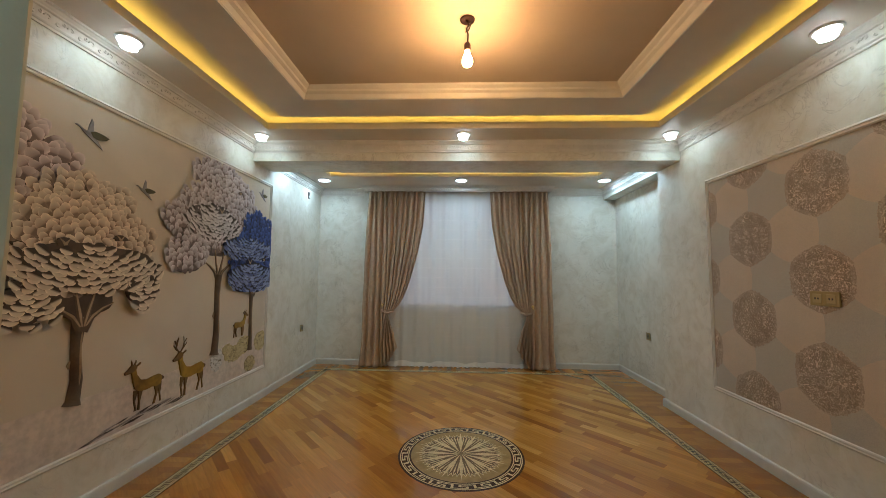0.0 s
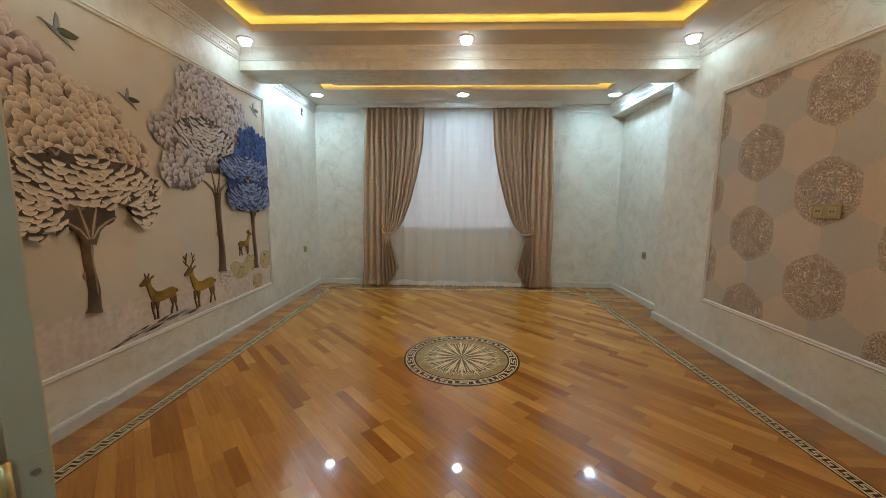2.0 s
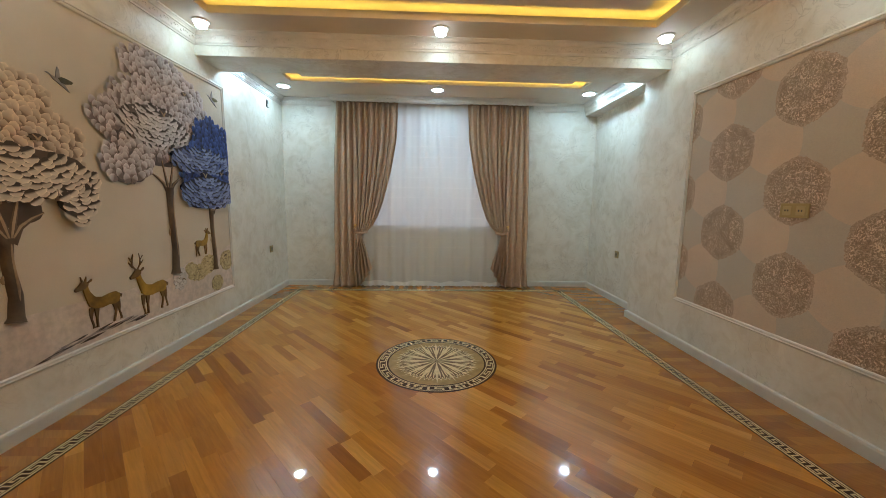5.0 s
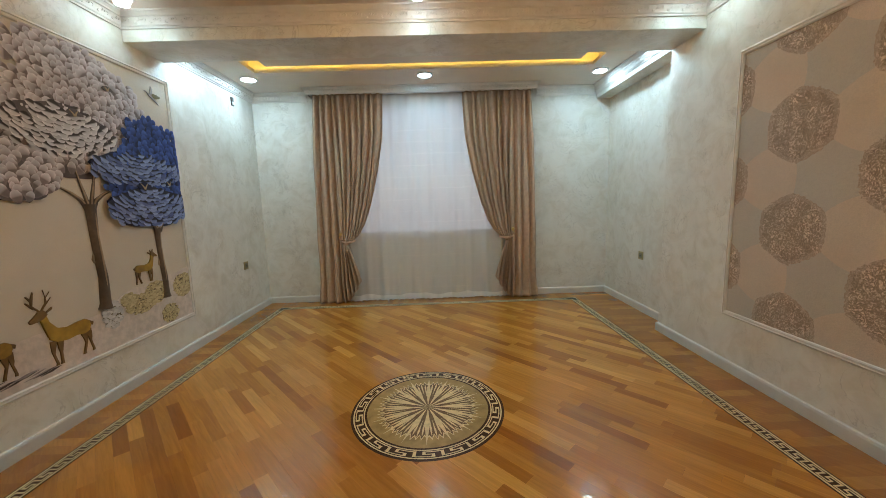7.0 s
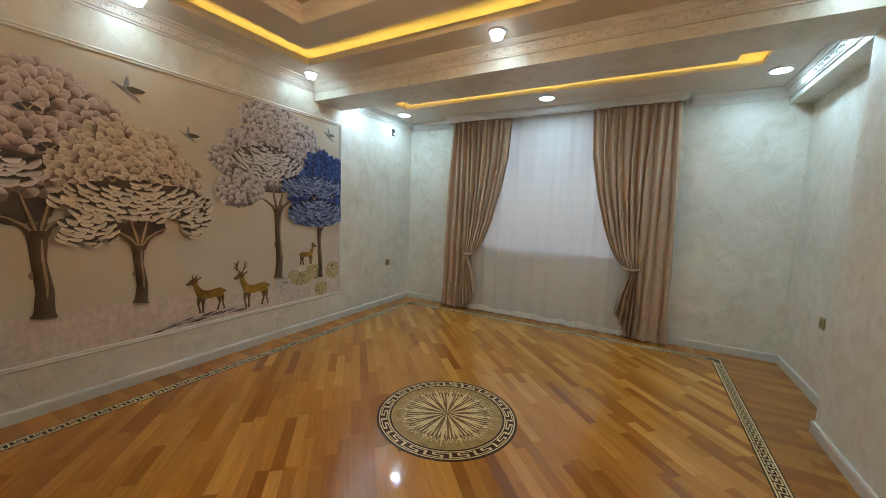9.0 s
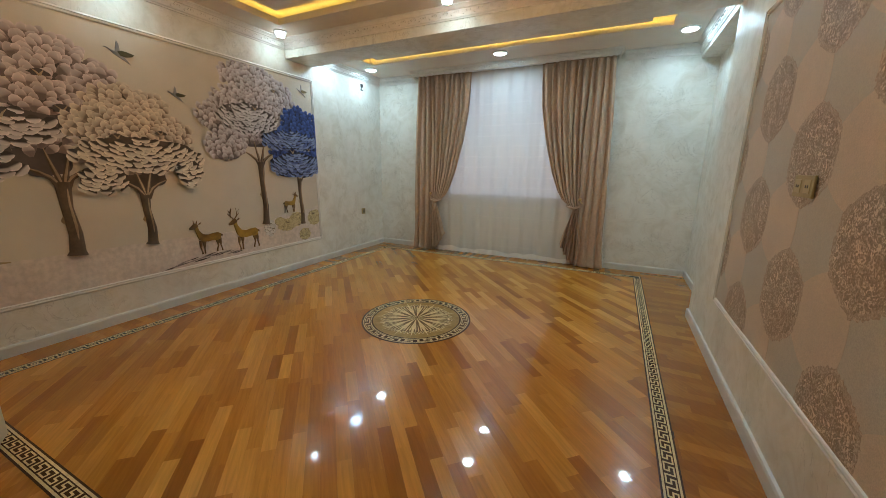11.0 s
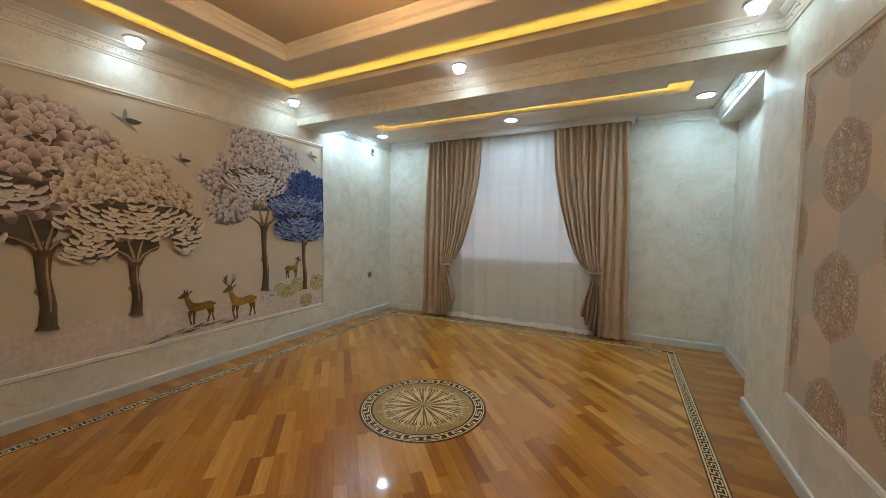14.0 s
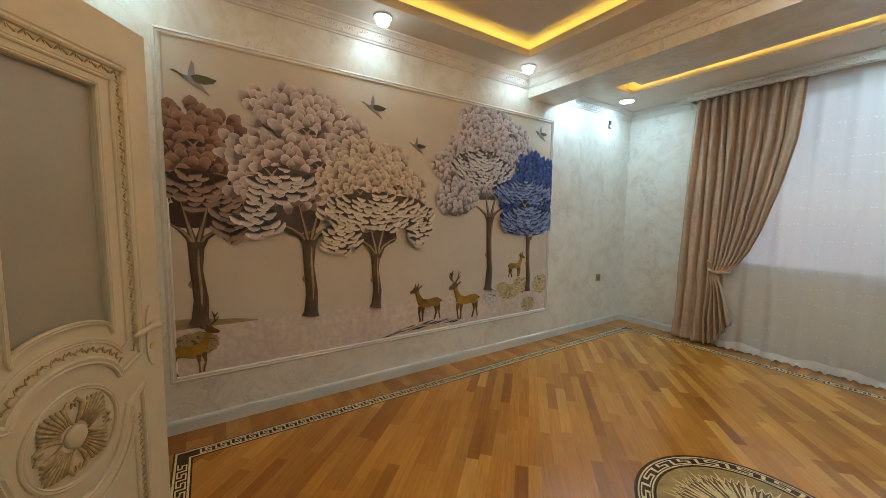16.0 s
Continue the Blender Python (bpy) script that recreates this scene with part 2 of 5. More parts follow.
BAY_DIFFUSER = glow("bay_diffuser", (0.54, 0.82, 1.0), BAY_LIGHT)
BULB_GLASS = glow("bulb_glow", (1.0, 0.565, 0.235), BULB)
LED = glow("cove_led", (1.0, 0.70, 0.13), COVE)
BAY_LED = glow("bay_cove_led", (1.0, 0.70, 0.13), BAY_COVE)
WIRE = paint("wire_sleeve", (0.10, 0.045, 0.03), 0.5)
PVC = paint("window_pvc", (0.8, 0.8, 0.8), 0.3, 0.03, 0.02)
MURAL_BACK = make_wallpaper("mural_paper", (0.65, 0.576, 0.47), (0.70, 0.625, 0.515), 300, 0.6, 0.10)
MURAL_GROUND = make_wallpaper("mural_ground_print", (0.655, 0.565, 0.50), (0.765, 0.675, 0.60), 26, 0.6, 0.5)
BARK = make_wallpaper("mural_bark_print", (0.07, 0.042, 0.022), (0.17, 0.11, 0.062), 40, 0.5, 0.5)
BARK_LIGHT = make_wallpaper("mural_branch_print", (0.27, 0.18, 0.10), (0.55, 0.40, 0.25), 40, 0.5, 0.4)
UNDER = paint("mural_deep_print", (0.075, 0.05, 0.04), 0.7, 0.2, 0.1, 20)
DEER_BROWN = make_wallpaper("mural_umber_print", (0.085, 0.045, 0.012), (0.24, 0.13, 0.035), 22, 0.5, 0.3)
OCHRE = make_wallpaper("mural_ochre_print", (0.156, 0.081, 0.011), (0.528, 0.322, 0.036), 16, 0.5, 0.3)
SAND = make_wallpaper("mural_sand_print", (0.30, 0.22, 0.10), (0.48, 0.37, 0.20), 40, 0.6, 0.5)
BIRD_GREY = make_wallpaper("mural_wing_print", (0.26, 0.25, 0.25), (0.42, 0.41, 0.40), 60, 0.6, 0.3)
BIRD_OLIVE = make_wallpaper("mural_feather_print", (0.07, 0.065, 0.03), (0.18, 0.15, 0.06), 60, 0.6, 0.3)
PAPER_BEIGE = make_wallpaper("paper_beige", (0.62, 0.505, 0.395), (0.67, 0.55, 0.435), 210, 0.55, 0.25)
PAPER_GREY = make_wallpaper("paper_grey", (0.525, 0.475, 0.402), (0.565, 0.515, 0.44), 210, 0.55, 0.25)
PAPER_BROWN = make_mottled("paper_brown", (0.36, 0.265, 0.185), (0.80, 0.655, 0.515))
PAPER_RIM = make_mottled("paper_rim", (0.455, 0.35, 0.262), (0.64, 0.51, 0.395))


# ---- building helpers ----
def part(name, bm, material, parent=None, label="", smooth=False):
    me = bpy.data.meshes.new(name)
    bm.to_mesh(me)
    bm.free()
    me.materials.append(material)
    if smooth:
        me.polygons.foreach_set("use_smooth", [True] * len(me.polygons))
    ob = new(name, me)
    if parent is not None:
        ob.parent = parent
    if label:
        ob["label"] = label
    return ob


def empty(name, place=(0, 0, 0)):
    ob = new(name)
    ob.location = place
    return ob


def box(bm, x0, y0, z0, x1, y1, z1):
    v = [bm.verts.new((x, y, z)) for z in (z0, z1) for x, y in ((x0, y0), (x1, y0), (x1, y1), (x0, y1))]
    for f in ((3, 2, 1, 0), (4, 5, 6, 7), (0, 1, 5, 4), (1, 2, 6, 5), (2, 3, 7, 6), (3, 0, 4, 7)):
        bm.faces.new([v[i] for i in f])
    return bm


def boxes(*rows):
    bm = bmesh.new()
    for r in rows:
        box(bm, *r)
    return bm


def rounded(bm, width, segments=2):
    bmesh.ops.bevel(bm, geom=bm.edges[:], offset=width, segments=segments, affect="EDGES", profile=0.6)
    return bm


def prism(bm, pts, at, low, high):
    """Extrude a flat outline; at(a, b, h) gives the place of outline point (a, b) at height h."""
    n = len(pts)
    lo = [bm.verts.new(at(a, b, low)) for a, b in pts]
    hi = [bm.verts.new(at(a, b, high)) for a, b in pts]
    bm.faces.new(hi)
    for i in range(n):
        bm.faces.new((lo[i], lo[(i + 1) % n], hi[(i + 1) % n], hi[i]))
    return bm


def sweep(bm, pts, prof, closed=False):
    """Run a profile of (out, z) along a plan line; out is to the left of the way."""
    n = len(pts)
    rings = []
    for i, p in enumerate(pts):
        p = Vector(p)
        a = Vector(pts[i - 1]) if closed or i > 0 else None
        b = Vector(pts[(i + 1) % n]) if closed or i < n - 1 else None
        d0 = (p - a).normalized() if a is not None else None
        d1 = (b - p).normalized() if b is not None else None
        d0, d1 = d0 or d1, d1 or d0
        n0, n1 = Vector((-d0.y, d0.x)), Vector((-d1.y, d1.x))
        m = (n0 + n1)
        m = m / max(0.2, m.dot(n0)) if m.length > 1e-6 else n0
        rings.append([bm.verts.new((p.x + m.x * o, p.y + m.y * o, z)) for o, z in prof])
    for i in range(n if closed else n - 1):
        r, s = rings[i], rings[(i + 1) % n]
        for j in range(len(prof) - 1):
            bm.faces.new((r[j], s[j], s[j + 1], r[j + 1]))
    if not closed:
        for r, flip in ((rings[0], False), (rings[-1], True)):
            try:
                bm.faces.new(r[::-1] if flip else r)
            except ValueError:
                pass
    return bm


def lathe(bm, prof, place, steps=20, axis="z"):
    """Turn a profile of (radius, height) about an axis through place."""
    rings = []
    for r, h in prof:
        ring = []
        for k in range(steps):
            a = 2 * math.pi * k / steps
            c, s = r * math.cos(a), r * math.sin(a)
            o = {"z": (c, s, h), "x": (h, c, s), "y": (s, h, c)}[axis]
            ring.append(bm.verts.new(Vector(place) + Vector(o)))
        rings.append(ring)
    for a, b in zip(rings, rings[1:]):
        for k in range(steps):
            bm.faces.new((a[k], a[(k + 1) % steps], b[(k + 1) % steps], b[k]))
    bm.faces.new(rings[0][::-1])
    bm.faces.new(rings[-1])
    return bm


def tube(bm, pts, radius, sides=8):
    """A round bar through the points; radius may be a list."""
    rings = []
    pts = [Vector(p) for p in pts]
    for i, p in enumerate(pts):
        d = (pts[min(i + 1, len(pts) - 1)] - pts[max(i - 1, 0)]).normalized()
        u = d.orthogonal().normalized() if i == 0 else (u - d * u.dot(d)).normalized()
        w = d.cross(u)
        r = radius[i] if isinstance(radius, (list, tuple)) else radius
        rings.append([bm.verts.new(p + (u * math.cos(a) + w * math.sin(a)) * r) for a in (2 * math.pi * k / sides for k in range(sides))])
    for a, b in zip(rings, rings[1:]):
        for k in range(sides):
            bm.faces.new((a[k], a[(k + 1) % sides], b[(k + 1) % sides], b[k]))
    bm.faces.new(rings[0][::-1])
    bm.faces.new(rings[-1])
    return bm


def structure(name, bm, material, label, category):
    return tagged(part(name, bm, material), label, category, kind="structure")


# ---- plan (metres) ----
X0, X1, XR = -1.898, 2.678, 2.864     # mural wall, papered wall, recessed wall
YN, YF = 0.588, 5.955                 # door wall, window wall
ZC, ZA = 2.86, 2.82                   # lower ceiling, ceiling of the window bay
BY0, BY1, BZ = 3.99, 4.41, 2.655      # beam
TOP = 3.25
JL, JR, DH = -0.226, 0.800, 2.02      # door opening
WX0, WX1, WZ0, WZ1 = -0.66, 1.36, 0.89, 2.70   # window opening
HALL_Y, NICHE_Y = -1.3, -0.15

# ---- structure ----
structure("wall_left", boxes((X0 - 0.2, YN - 0.2, 0, X0, YF + 0.2, TOP)), PLASTER, "off-white veined decorative plaster wall behind the mural", "wall")
structure("wall_right", boxes((X1, NICHE_Y - 0.2, 0, XR + 0.2, BY1, TOP)), PLASTER, "off-white veined decorative plaster wall around the wallpaper panel", "wall")
structure("wall_recess", boxes((XR, BY1, 0, XR + 0.2, YF + 0.2, TOP)), PLASTER, "off-white plaster wall set back beside the window bay", "wall")
structure("bulkhead", boxes((X1, BY1 + 0.002, BZ, XR - 0.002, YF - 0.002, TOP)), PLASTER, "plastered bulkhead box above the recessed wall", "bulkhead")
structure("wall_window", boxes((X0, YF, 0, WX0, YF + 0.2, TOP), (WX1, YF, 0, XR, YF + 0.2, TOP), (WX0, YF, 0, WX1, YF + 0.2, WZ0), (WX0, YF, WZ1, WX1, YF + 0.2, TOP)),
          PLASTER, "off-white plaster wall with the curtained window", "wall")
structure("wall_door", boxes((X0, YN - 0.2, 0, JL - 0.05, YN, TOP), (JL - 0.05, YN - 0.2, DH + 0.05, JR + 0.05, YN, TOP), (JR + 0.05, YN - 0.2, 0, JR + 0.17, YN, TOP)),
          PLASTER, "plaster wall with the open doorway", "wall")
structure("wall_niche", boxes((JR + 0.05, NICHE_Y - 0.2, 0, JR + 0.17, YN - 0.2, TOP), (JR + 0.17, NICHE_Y - 0.2, 0, X1, NICHE_Y, TOP)), PLASTER, "plain plaster walls beside the doorway", "wall")
structure("wall_hall", boxes((-1.1, HALL_Y - 0.1, 0, 1.1, HALL_Y, TOP), (-1.2, HALL_Y - 0.1, 0, -1.1, YN - 0.2, TOP), (1.1, HALL_Y - 0.1, 0, 1.2, NICHE_Y - 0.2, TOP)), PLASTER, "plain plaster hall walls outside the door", "wall")
structure("beam", boxes((X0, BY0, BZ, X1, BY1, TOP)), PLASTER, "plastered ceiling beam across the room", "beam")
structure("roof_slab", boxes((X0 - 0.2, HALL_Y - 0.1, TOP, XR + 0.2, YF + 0.2, TOP + 0.1)), CEILING, "plain slab above the ceilings", "ceiling")
structure("subfloor", boxes((X0 - 0.2, HALL_Y - 0.1, -0.12, XR + 0.2, YF + 0.2, -0.012)), SUBFLOOR, "dark bed under the parquet", "floor")

# lower ceilings with their light coves
LX0, LX1, LY0, LY1 = -1.55, 2.27, 0.94, 3.625       # cove lip of the room
PX0, PX1, PY0, PY1 = -1.275, 2.005, 1.205, 3.355    # floating panel
MX0, MX1, MY0, MY1 = -0.942, 1.669, 1.503, 3.05     # opening of the panel
ZT = 2.96                                           # inner ceiling
ZR = 2.985                                          # top of the cove
LIP = 0.062


def ring(x0, y0, x1, y1, a0, b0, a1, b1, z0, z1):
    """Flat frame between an outer and an inner rectangle."""
    return ((x0, y0, z0, a0, y1, z1), (a1, y0, z0, x1, y1, z1), (a0, y0, z0, a1, b0, z1), (a0, b1, z0, a1, y1, z1))


structure("ceiling", boxes(*ring(X0, NICHE_Y, X1, BY0, LX0, LY0, LX1, LY1, ZC, ZC + LIP)), CEILING, "beige painted dropped ceiling frame with a light cove", "ceiling")
structure("ceiling_panel", boxes(*ring(PX0, PY0, PX1, PY1, MX0, MY0, MX1, MY1, ZC + 0.002, ZR)), CEILING, "beige painted floating ceiling panel inside the cove", "ceiling")
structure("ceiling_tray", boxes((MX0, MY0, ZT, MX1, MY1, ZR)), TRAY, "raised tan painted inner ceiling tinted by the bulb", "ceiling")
structure("ceiling_cove", boxes((X0, NICHE_Y, ZR, X1, BY0, ZR + 0.05), *ring(LX0 - 0.16, LY0 - 0.16, LX1 + 0.16, LY1 + 0.16, LX0 - 0.14, LY0 - 0.14, LX1 + 0.14, LY1 + 0.14, ZC + LIP, ZR)),
          CEILING, "upper face of the light cove", "ceiling")
AX0, AX1, AY0, AY1, ALIP = -1.47, 2.29, 4.78, 5.19, 0.036
structure("ceiling_bay", boxes(*ring(X0, BY1, X1, YF, AX0, AY0, AX1, AY1, ZA, ZA + ALIP), (X0, BY1, ZR + 0.03, X1, YF, ZR + 0.08), (AX0 + 0.2, AY0 - 0.01, ZA + 0.003, AX1 - 0.2, AY1 - 0.17, ZR + 0.03),
                               *ring(AX0 - 0.14, AY0 - 0.14, AX1 + 0.14, AY1 + 0.14, AX0 - 0.12, AY0 - 0.12, AX1 + 0.12, AY1 + 0.12, ZA + ALIP, ZR + 0.03)),
          CEILING, "beige painted ceiling of the window bay with a light cove", "ceiling")
structure("ceiling_hall", boxes((-1.1, HALL_Y, 2.75, JR + 0.05, YN - 0.2, 2.8)), CEILING, "plain hall ceiling", "ceiling")


def cove_strip(x0, y0, x1, y1, z, material):
    """LED tape round a cove, lying on the ledge behind its lip."""
    w = 0.012
    bm = boxes((x0 - 0.055, y0 - 0.055, z, x0 - 0.055 + w, y1 + 0.055, z + 0.004), (x1 + 0.055 - w, y0 - 0.055, z, x1 + 0.055, y1 + 0.055, z + 0.004),
               (x0 - 0.04, y0 - 0.055, z, x1 + 0.04, y0 - 0.055 + w, z + 0.004), (x0 - 0.04, y1 + 0.055 - w, z, x1 + 0.04, y1 + 0.055, z + 0.004))
    return tagged(part("led_strip", bm, material), "glowing yellow light tape hidden on the ceiling cove ledge", "light strip", "cove lights")


cove_strip(LX0, LY0, LX1, LY1, ZC + LIP + 0.003, LED)
cove_strip(AX0, AY0, AX1, AY1, ZA + ALIP + 0.003, BAY_LED)

# cornice of ornate plaster
H = 0.115
CORN = [(0.0, -H), (0.012, -H), (0.014, -H + 0.012), (0.020, -H + 0.016), (0.024, -H + 0.022), (0.030, -0.040), (0.042, -0.036), (0.046, -0.028), (0.060, -0.016), (0.070, -0.012), (0.070, 0.0)]


def scroll(bm, p, along, out):
    """One leafy curl of the cornice's frieze."""
    for k, (du, dz, r) in enumerate(((0.0, 0.0, 0.019), (0.040, 0.007, 0.013), (0.068, -0.008, 0.012))):
        ring_pts = []
        for i in range(7):
            a = i / 6 * 1.6 * math.pi + k * 1.9
            rr = r * (1 - 0.10 * i)
            ring_pts.append(p + along * (du + rr * math.cos(a)) + Vector((0, 0, dz + rr * math.sin(a))) + out * (0.003 + 0.0006 * i))
        tube(bm, ring_pts, [0.0035, 0.0045, 0.0045, 0.004, 0.0035, 0.003, 0.002], 4)


def cornice(pts, z, label):
    body = tagged(part("cornice", sweep(bmesh.new(), pts, [(o, z + h) for o, h in CORN]), WHITE), label, "cornice", kind="structure")
    bm = bmesh.new()
    for a, b in zip(pts, pts[1:]):
        a, b = Vector((*a, 0)), Vector((*b, 0))
        d = (b - a).normalized()
        out = Vector((-d.y, d.x, 0))
        n = max(1, int((b - a).length / 0.115))
        for i in range(n):
            scroll(bm, a + d * ((i + 0.25) * (b - a).length / n) + out * 0.027 + Vector((0, 0, z - 0.066)), d, out)
    tagged(part("frieze_ornament", bm, WHITE, body, smooth=True), kind="stuff")


PELM0, PELM1, PELY = -1.105, 1.80, 5.75
cornice([(X1, NICHE_Y + 0.01), (X1, BY0), (X0, BY0), (X0, YN + 0.01)], ZC, "white plaster cornice with a scrolled leaf frieze")
cornice([(X1, BY1), (X1, YF), (PELM1 + 0.06, YF)], ZA, "white plaster cornice over the window bay wall")
cornice([(PELM0 - 0.06, YF), (X0, YF), (X0, BY1)], ZA, "white plaster cornice over the window bay wall")

# inner moulding of the ceiling panel
RIM = [(0.0, -0.098), (0.012, -0.102), (0.020, -0.094), (0.030, -0.06), (0.048, -0.045), (0.052, -0.03), (0.075, -0.012), (0.080, 0.0)]
structure("ceiling_moulding", sweep(bmesh.new(), [(MX0, MY0), (MX1, MY0), (MX1, MY1), (MX0, MY1)], [(o, ZT + h) for o, h in RIM], closed=True), WHITE,
          "stepped plaster moulding round the raised ceiling", "moulding")

# skirting
SK = [(0.0, 0.0), (0.018, 0.0), (0.018, 0.068), (0.013, 0.082), (0.0, 0.086)]
structure("baseboard_1", sweep(bmesh.new(), [(X1, NICHE_Y), (X1, BY1), (XR, BY1), (XR, YF), (X0, YF), (X0, YN), (JL - 0.11, YN)], SK), SKIRT, "painted pale skirting board along the walls", "skirting")


def wall_frame(name, xw, side, y0, z0, y1, z1, label):
    """Raised moulding round a wall field."""
    top = empty(name, (xw, (y0 + y1) / 2, z0))
    tagged(top, label, "moulding", kind="structure")
    w, prof = 0.045, ((0.0, 0.0), (0.006, 0.010), (0.017, 0.016), (0.020, 0.010), (0.030, 0.010), (0.034, 0.016), (0.041, 0.012), (0.045, 0.0))
    for nm, a, b, n in (("rail_bottom", (y0, z0), (y1, z0), (0, 1)), ("rail_top", (y0, z1), (y1, z1), (0, -1)), ("stile_near", (y0, z0), (y0, z1), (1, 0)), ("stile_far", (y1, z0), (y1, z1), (-1, 0))):
        bm = bmesh.new()
        rows = []
        for end, (py, pz) in ((0, a), (1, b)):
            s = 1 if end == 0 else -1
            dy, dz = (b[0] - a[0] > 0, b[1] - a[1] > 0)
            rows.append([bm.verts.new((xw + side * h, py + n[0] * o + (s * o if dy else 0), pz + n[1] * o + (s * o if dz else 0))) for o, h in prof])
        for j in range(len(prof) - 1):
            bm.faces.new((rows[0][j], rows[1][j], rows[1][j + 1], rows[0][j + 1]))
        bmesh.ops.recalc_face_normals(bm, faces=bm.faces[:])
        ob = part(nm, bm, WHITE, top)
        ob.matrix_parent_inverse = Matrix.Translation(top.location).inverted()
    return top


MU0, MU1, MZ0, MZ1 = 0.898, 4.41, 0.328, 2.50
PA0, PA1, PZ0, PZ1 = 0.86, 3.63, 0.424, 2.345
wall_frame("mural_frame", X0, 1, MU0, MZ0, MU1, MZ1, "white beaded moulding framing the mural")
wall_frame("panel_frame", X1, -1, PA0, PZ0, PA1, PZ1, "white beaded moulding framing the wallpaper panel")

# doorway lining
lining = tagged(empty("door_frame", (JL, YN, 0)), "grey-cream painted door lining in the doorway", "door frame", kind="structure")
for nm, r in (("jamb", (JL - 0.05, YN - 0.2, 0, JL, YN + 0.004, DH)), ("jamb", (JR, YN - 0.2, 0, JR + 0.05, YN + 0.004, DH)), ("head", (JL - 0.05, YN - 0.2, DH, JR + 0.05, YN + 0.004, DH + 0.05)),
              ("casing", (JL - 0.11, YN + 0.002, 0, JL - 0.02, YN + 0.016, DH + 0.09)), ("casing", (JR + 0.012, YN + 0.002, 0, JR + 0.10, YN + 0.016, DH + 0.09))):
    ob = part(nm, rounded(boxes(r), 0.003), JAMB_PAINT, lining)
    ob.matrix_parent_inverse = Matrix.Translation(lining.location).inverted()


# ---- ceiling lights ----
def downlight():
    top = empty("ceiling_downlight")
    part("mount_ring", lathe(bmesh.new(), [(0.030, 0.0), (0.072, 0.0), (0.074, -0.006), (0.068, -0.012), (0.030, -0.012)], (0, 0, 0), 24), WHITE_PLASTIC, top, smooth=True)
    part("glass_cup", lathe(bmesh.new(), [(0.060, -0.0125), (0.060, -0.020), (0.050, -0.028), (0.047, -0.044), (0.045, -0.050), (0.030, -0.051)], (0, 0, 0), 18), CUP, top, "faintly glowing frosted glass cup", smooth=True)
    part("diffuser", lathe(bmesh.new(), [(0.040, -0.0515), (0.043, -0.053), (0.030, -0.056), (0.010, -0.057)], (0, 0, 0), 18), DIFFUSER, top, "glowing cool white lens", smooth=True)
    return tagged(top, "small surface-mounted downlight with a glowing white glass cup", "ceiling light", "downlights of the room")


def flat_downlight():
    top = empty("flat_downlight")
    part("mount_ring", lathe(bmesh.new(), [(0.08, 0.0), (0.098, 0.0), (0.098, -0.008), (0.090, -0.012), (0.08, -0.012)], (0, 0, 0), 26), WHITE_PLASTIC, top, smooth=True)
    part("diffuser", lathe(bmesh.new(), [(0.079, -0.004), (0.079, -0.011), (0.060, -0.014), (0.02, -0.015)], (0, 0, 0), 20), BAY_DIFFUSER, top, "glowing cool white disc", smooth=True)
    return tagged(top, "flat round ceiling light with a glowing white disc", "ceiling light", "lights of the window bay")


first = downlight()
first.location = (-1.69, 0.77, ZC)
for x, y in ((-1.69, 2.26), (-1.69, 3.765), (0.40, 3.765), (2.455, 3.765), (2.455, 2.26), (2.455, 0.77), (0.40, 0.77)):
    copy_thing(first, pose(x, y, ZC))
first = flat_downlight()
first.location = (-1.63, 5.375, ZA)
for x, y in ((0.402, 5.375), (2.46, 5.375), (-1.63, 4.635), (0.402, 4.635), (2.46, 4.635)):
    copy_thing(first, pose(x, y, ZA))
# assumed hall light, never in view, added to brighten the door edge and jambs
copy_thing(first, pose(0.28, -0.42, 2.75))

bulb = tagged(empty("hanging_bulb", (0.395, 2.27, ZT)), "bare glowing bulb hanging on a twisted cable from the ceiling", "lamp")
part("ceiling_hole", lathe(bmesh.new(), [(0.004, 0.0), (0.045, 0.0), (0.043, -0.005), (0.004, -0.005)], (0, 0, 0), 18), WIRE, bulb, "dark open cable outlet")
part("cable", tube(bmesh.new(), [(-0.004, 0, -0.004), (0.010, 0.004, -0.03), (-0.006, -0.004, -0.06), (0.004, 0, -0.09), (0.001, 0, -0.15)], 0.0045), WIRE, bulb)
part("cable_end", tube(bmesh.new(), [(0.002, 0, -0.006), (0.022, 0.004, -0.022), (0.008, 0.006, -0.062), (-0.012, 0.004, -0.075)], 0.0035), WIRE, bulb, "loose twisted wire end")
part("socket", lathe(bmesh.new(), [(0.006, -0.145), (0.017, -0.15), (0.020, -0.158), (0.020, -0.190), (0.017, -0.196)], (0, 0, 0), 18), WIRE, bulb, "brown bakelite lamp holder", smooth=True)
part("glass", lathe(bmesh.new(), [(0.014, -0.194), (0.015, -0.212), (0.024, -0.232), (0.031, -0.252), (0.031, -0.268), (0.023, -0.284), (0.008, -0.291)], (0, 0, 0), 18), BULB_GLASS, bulb, "glowing warm bulb", smooth=True)


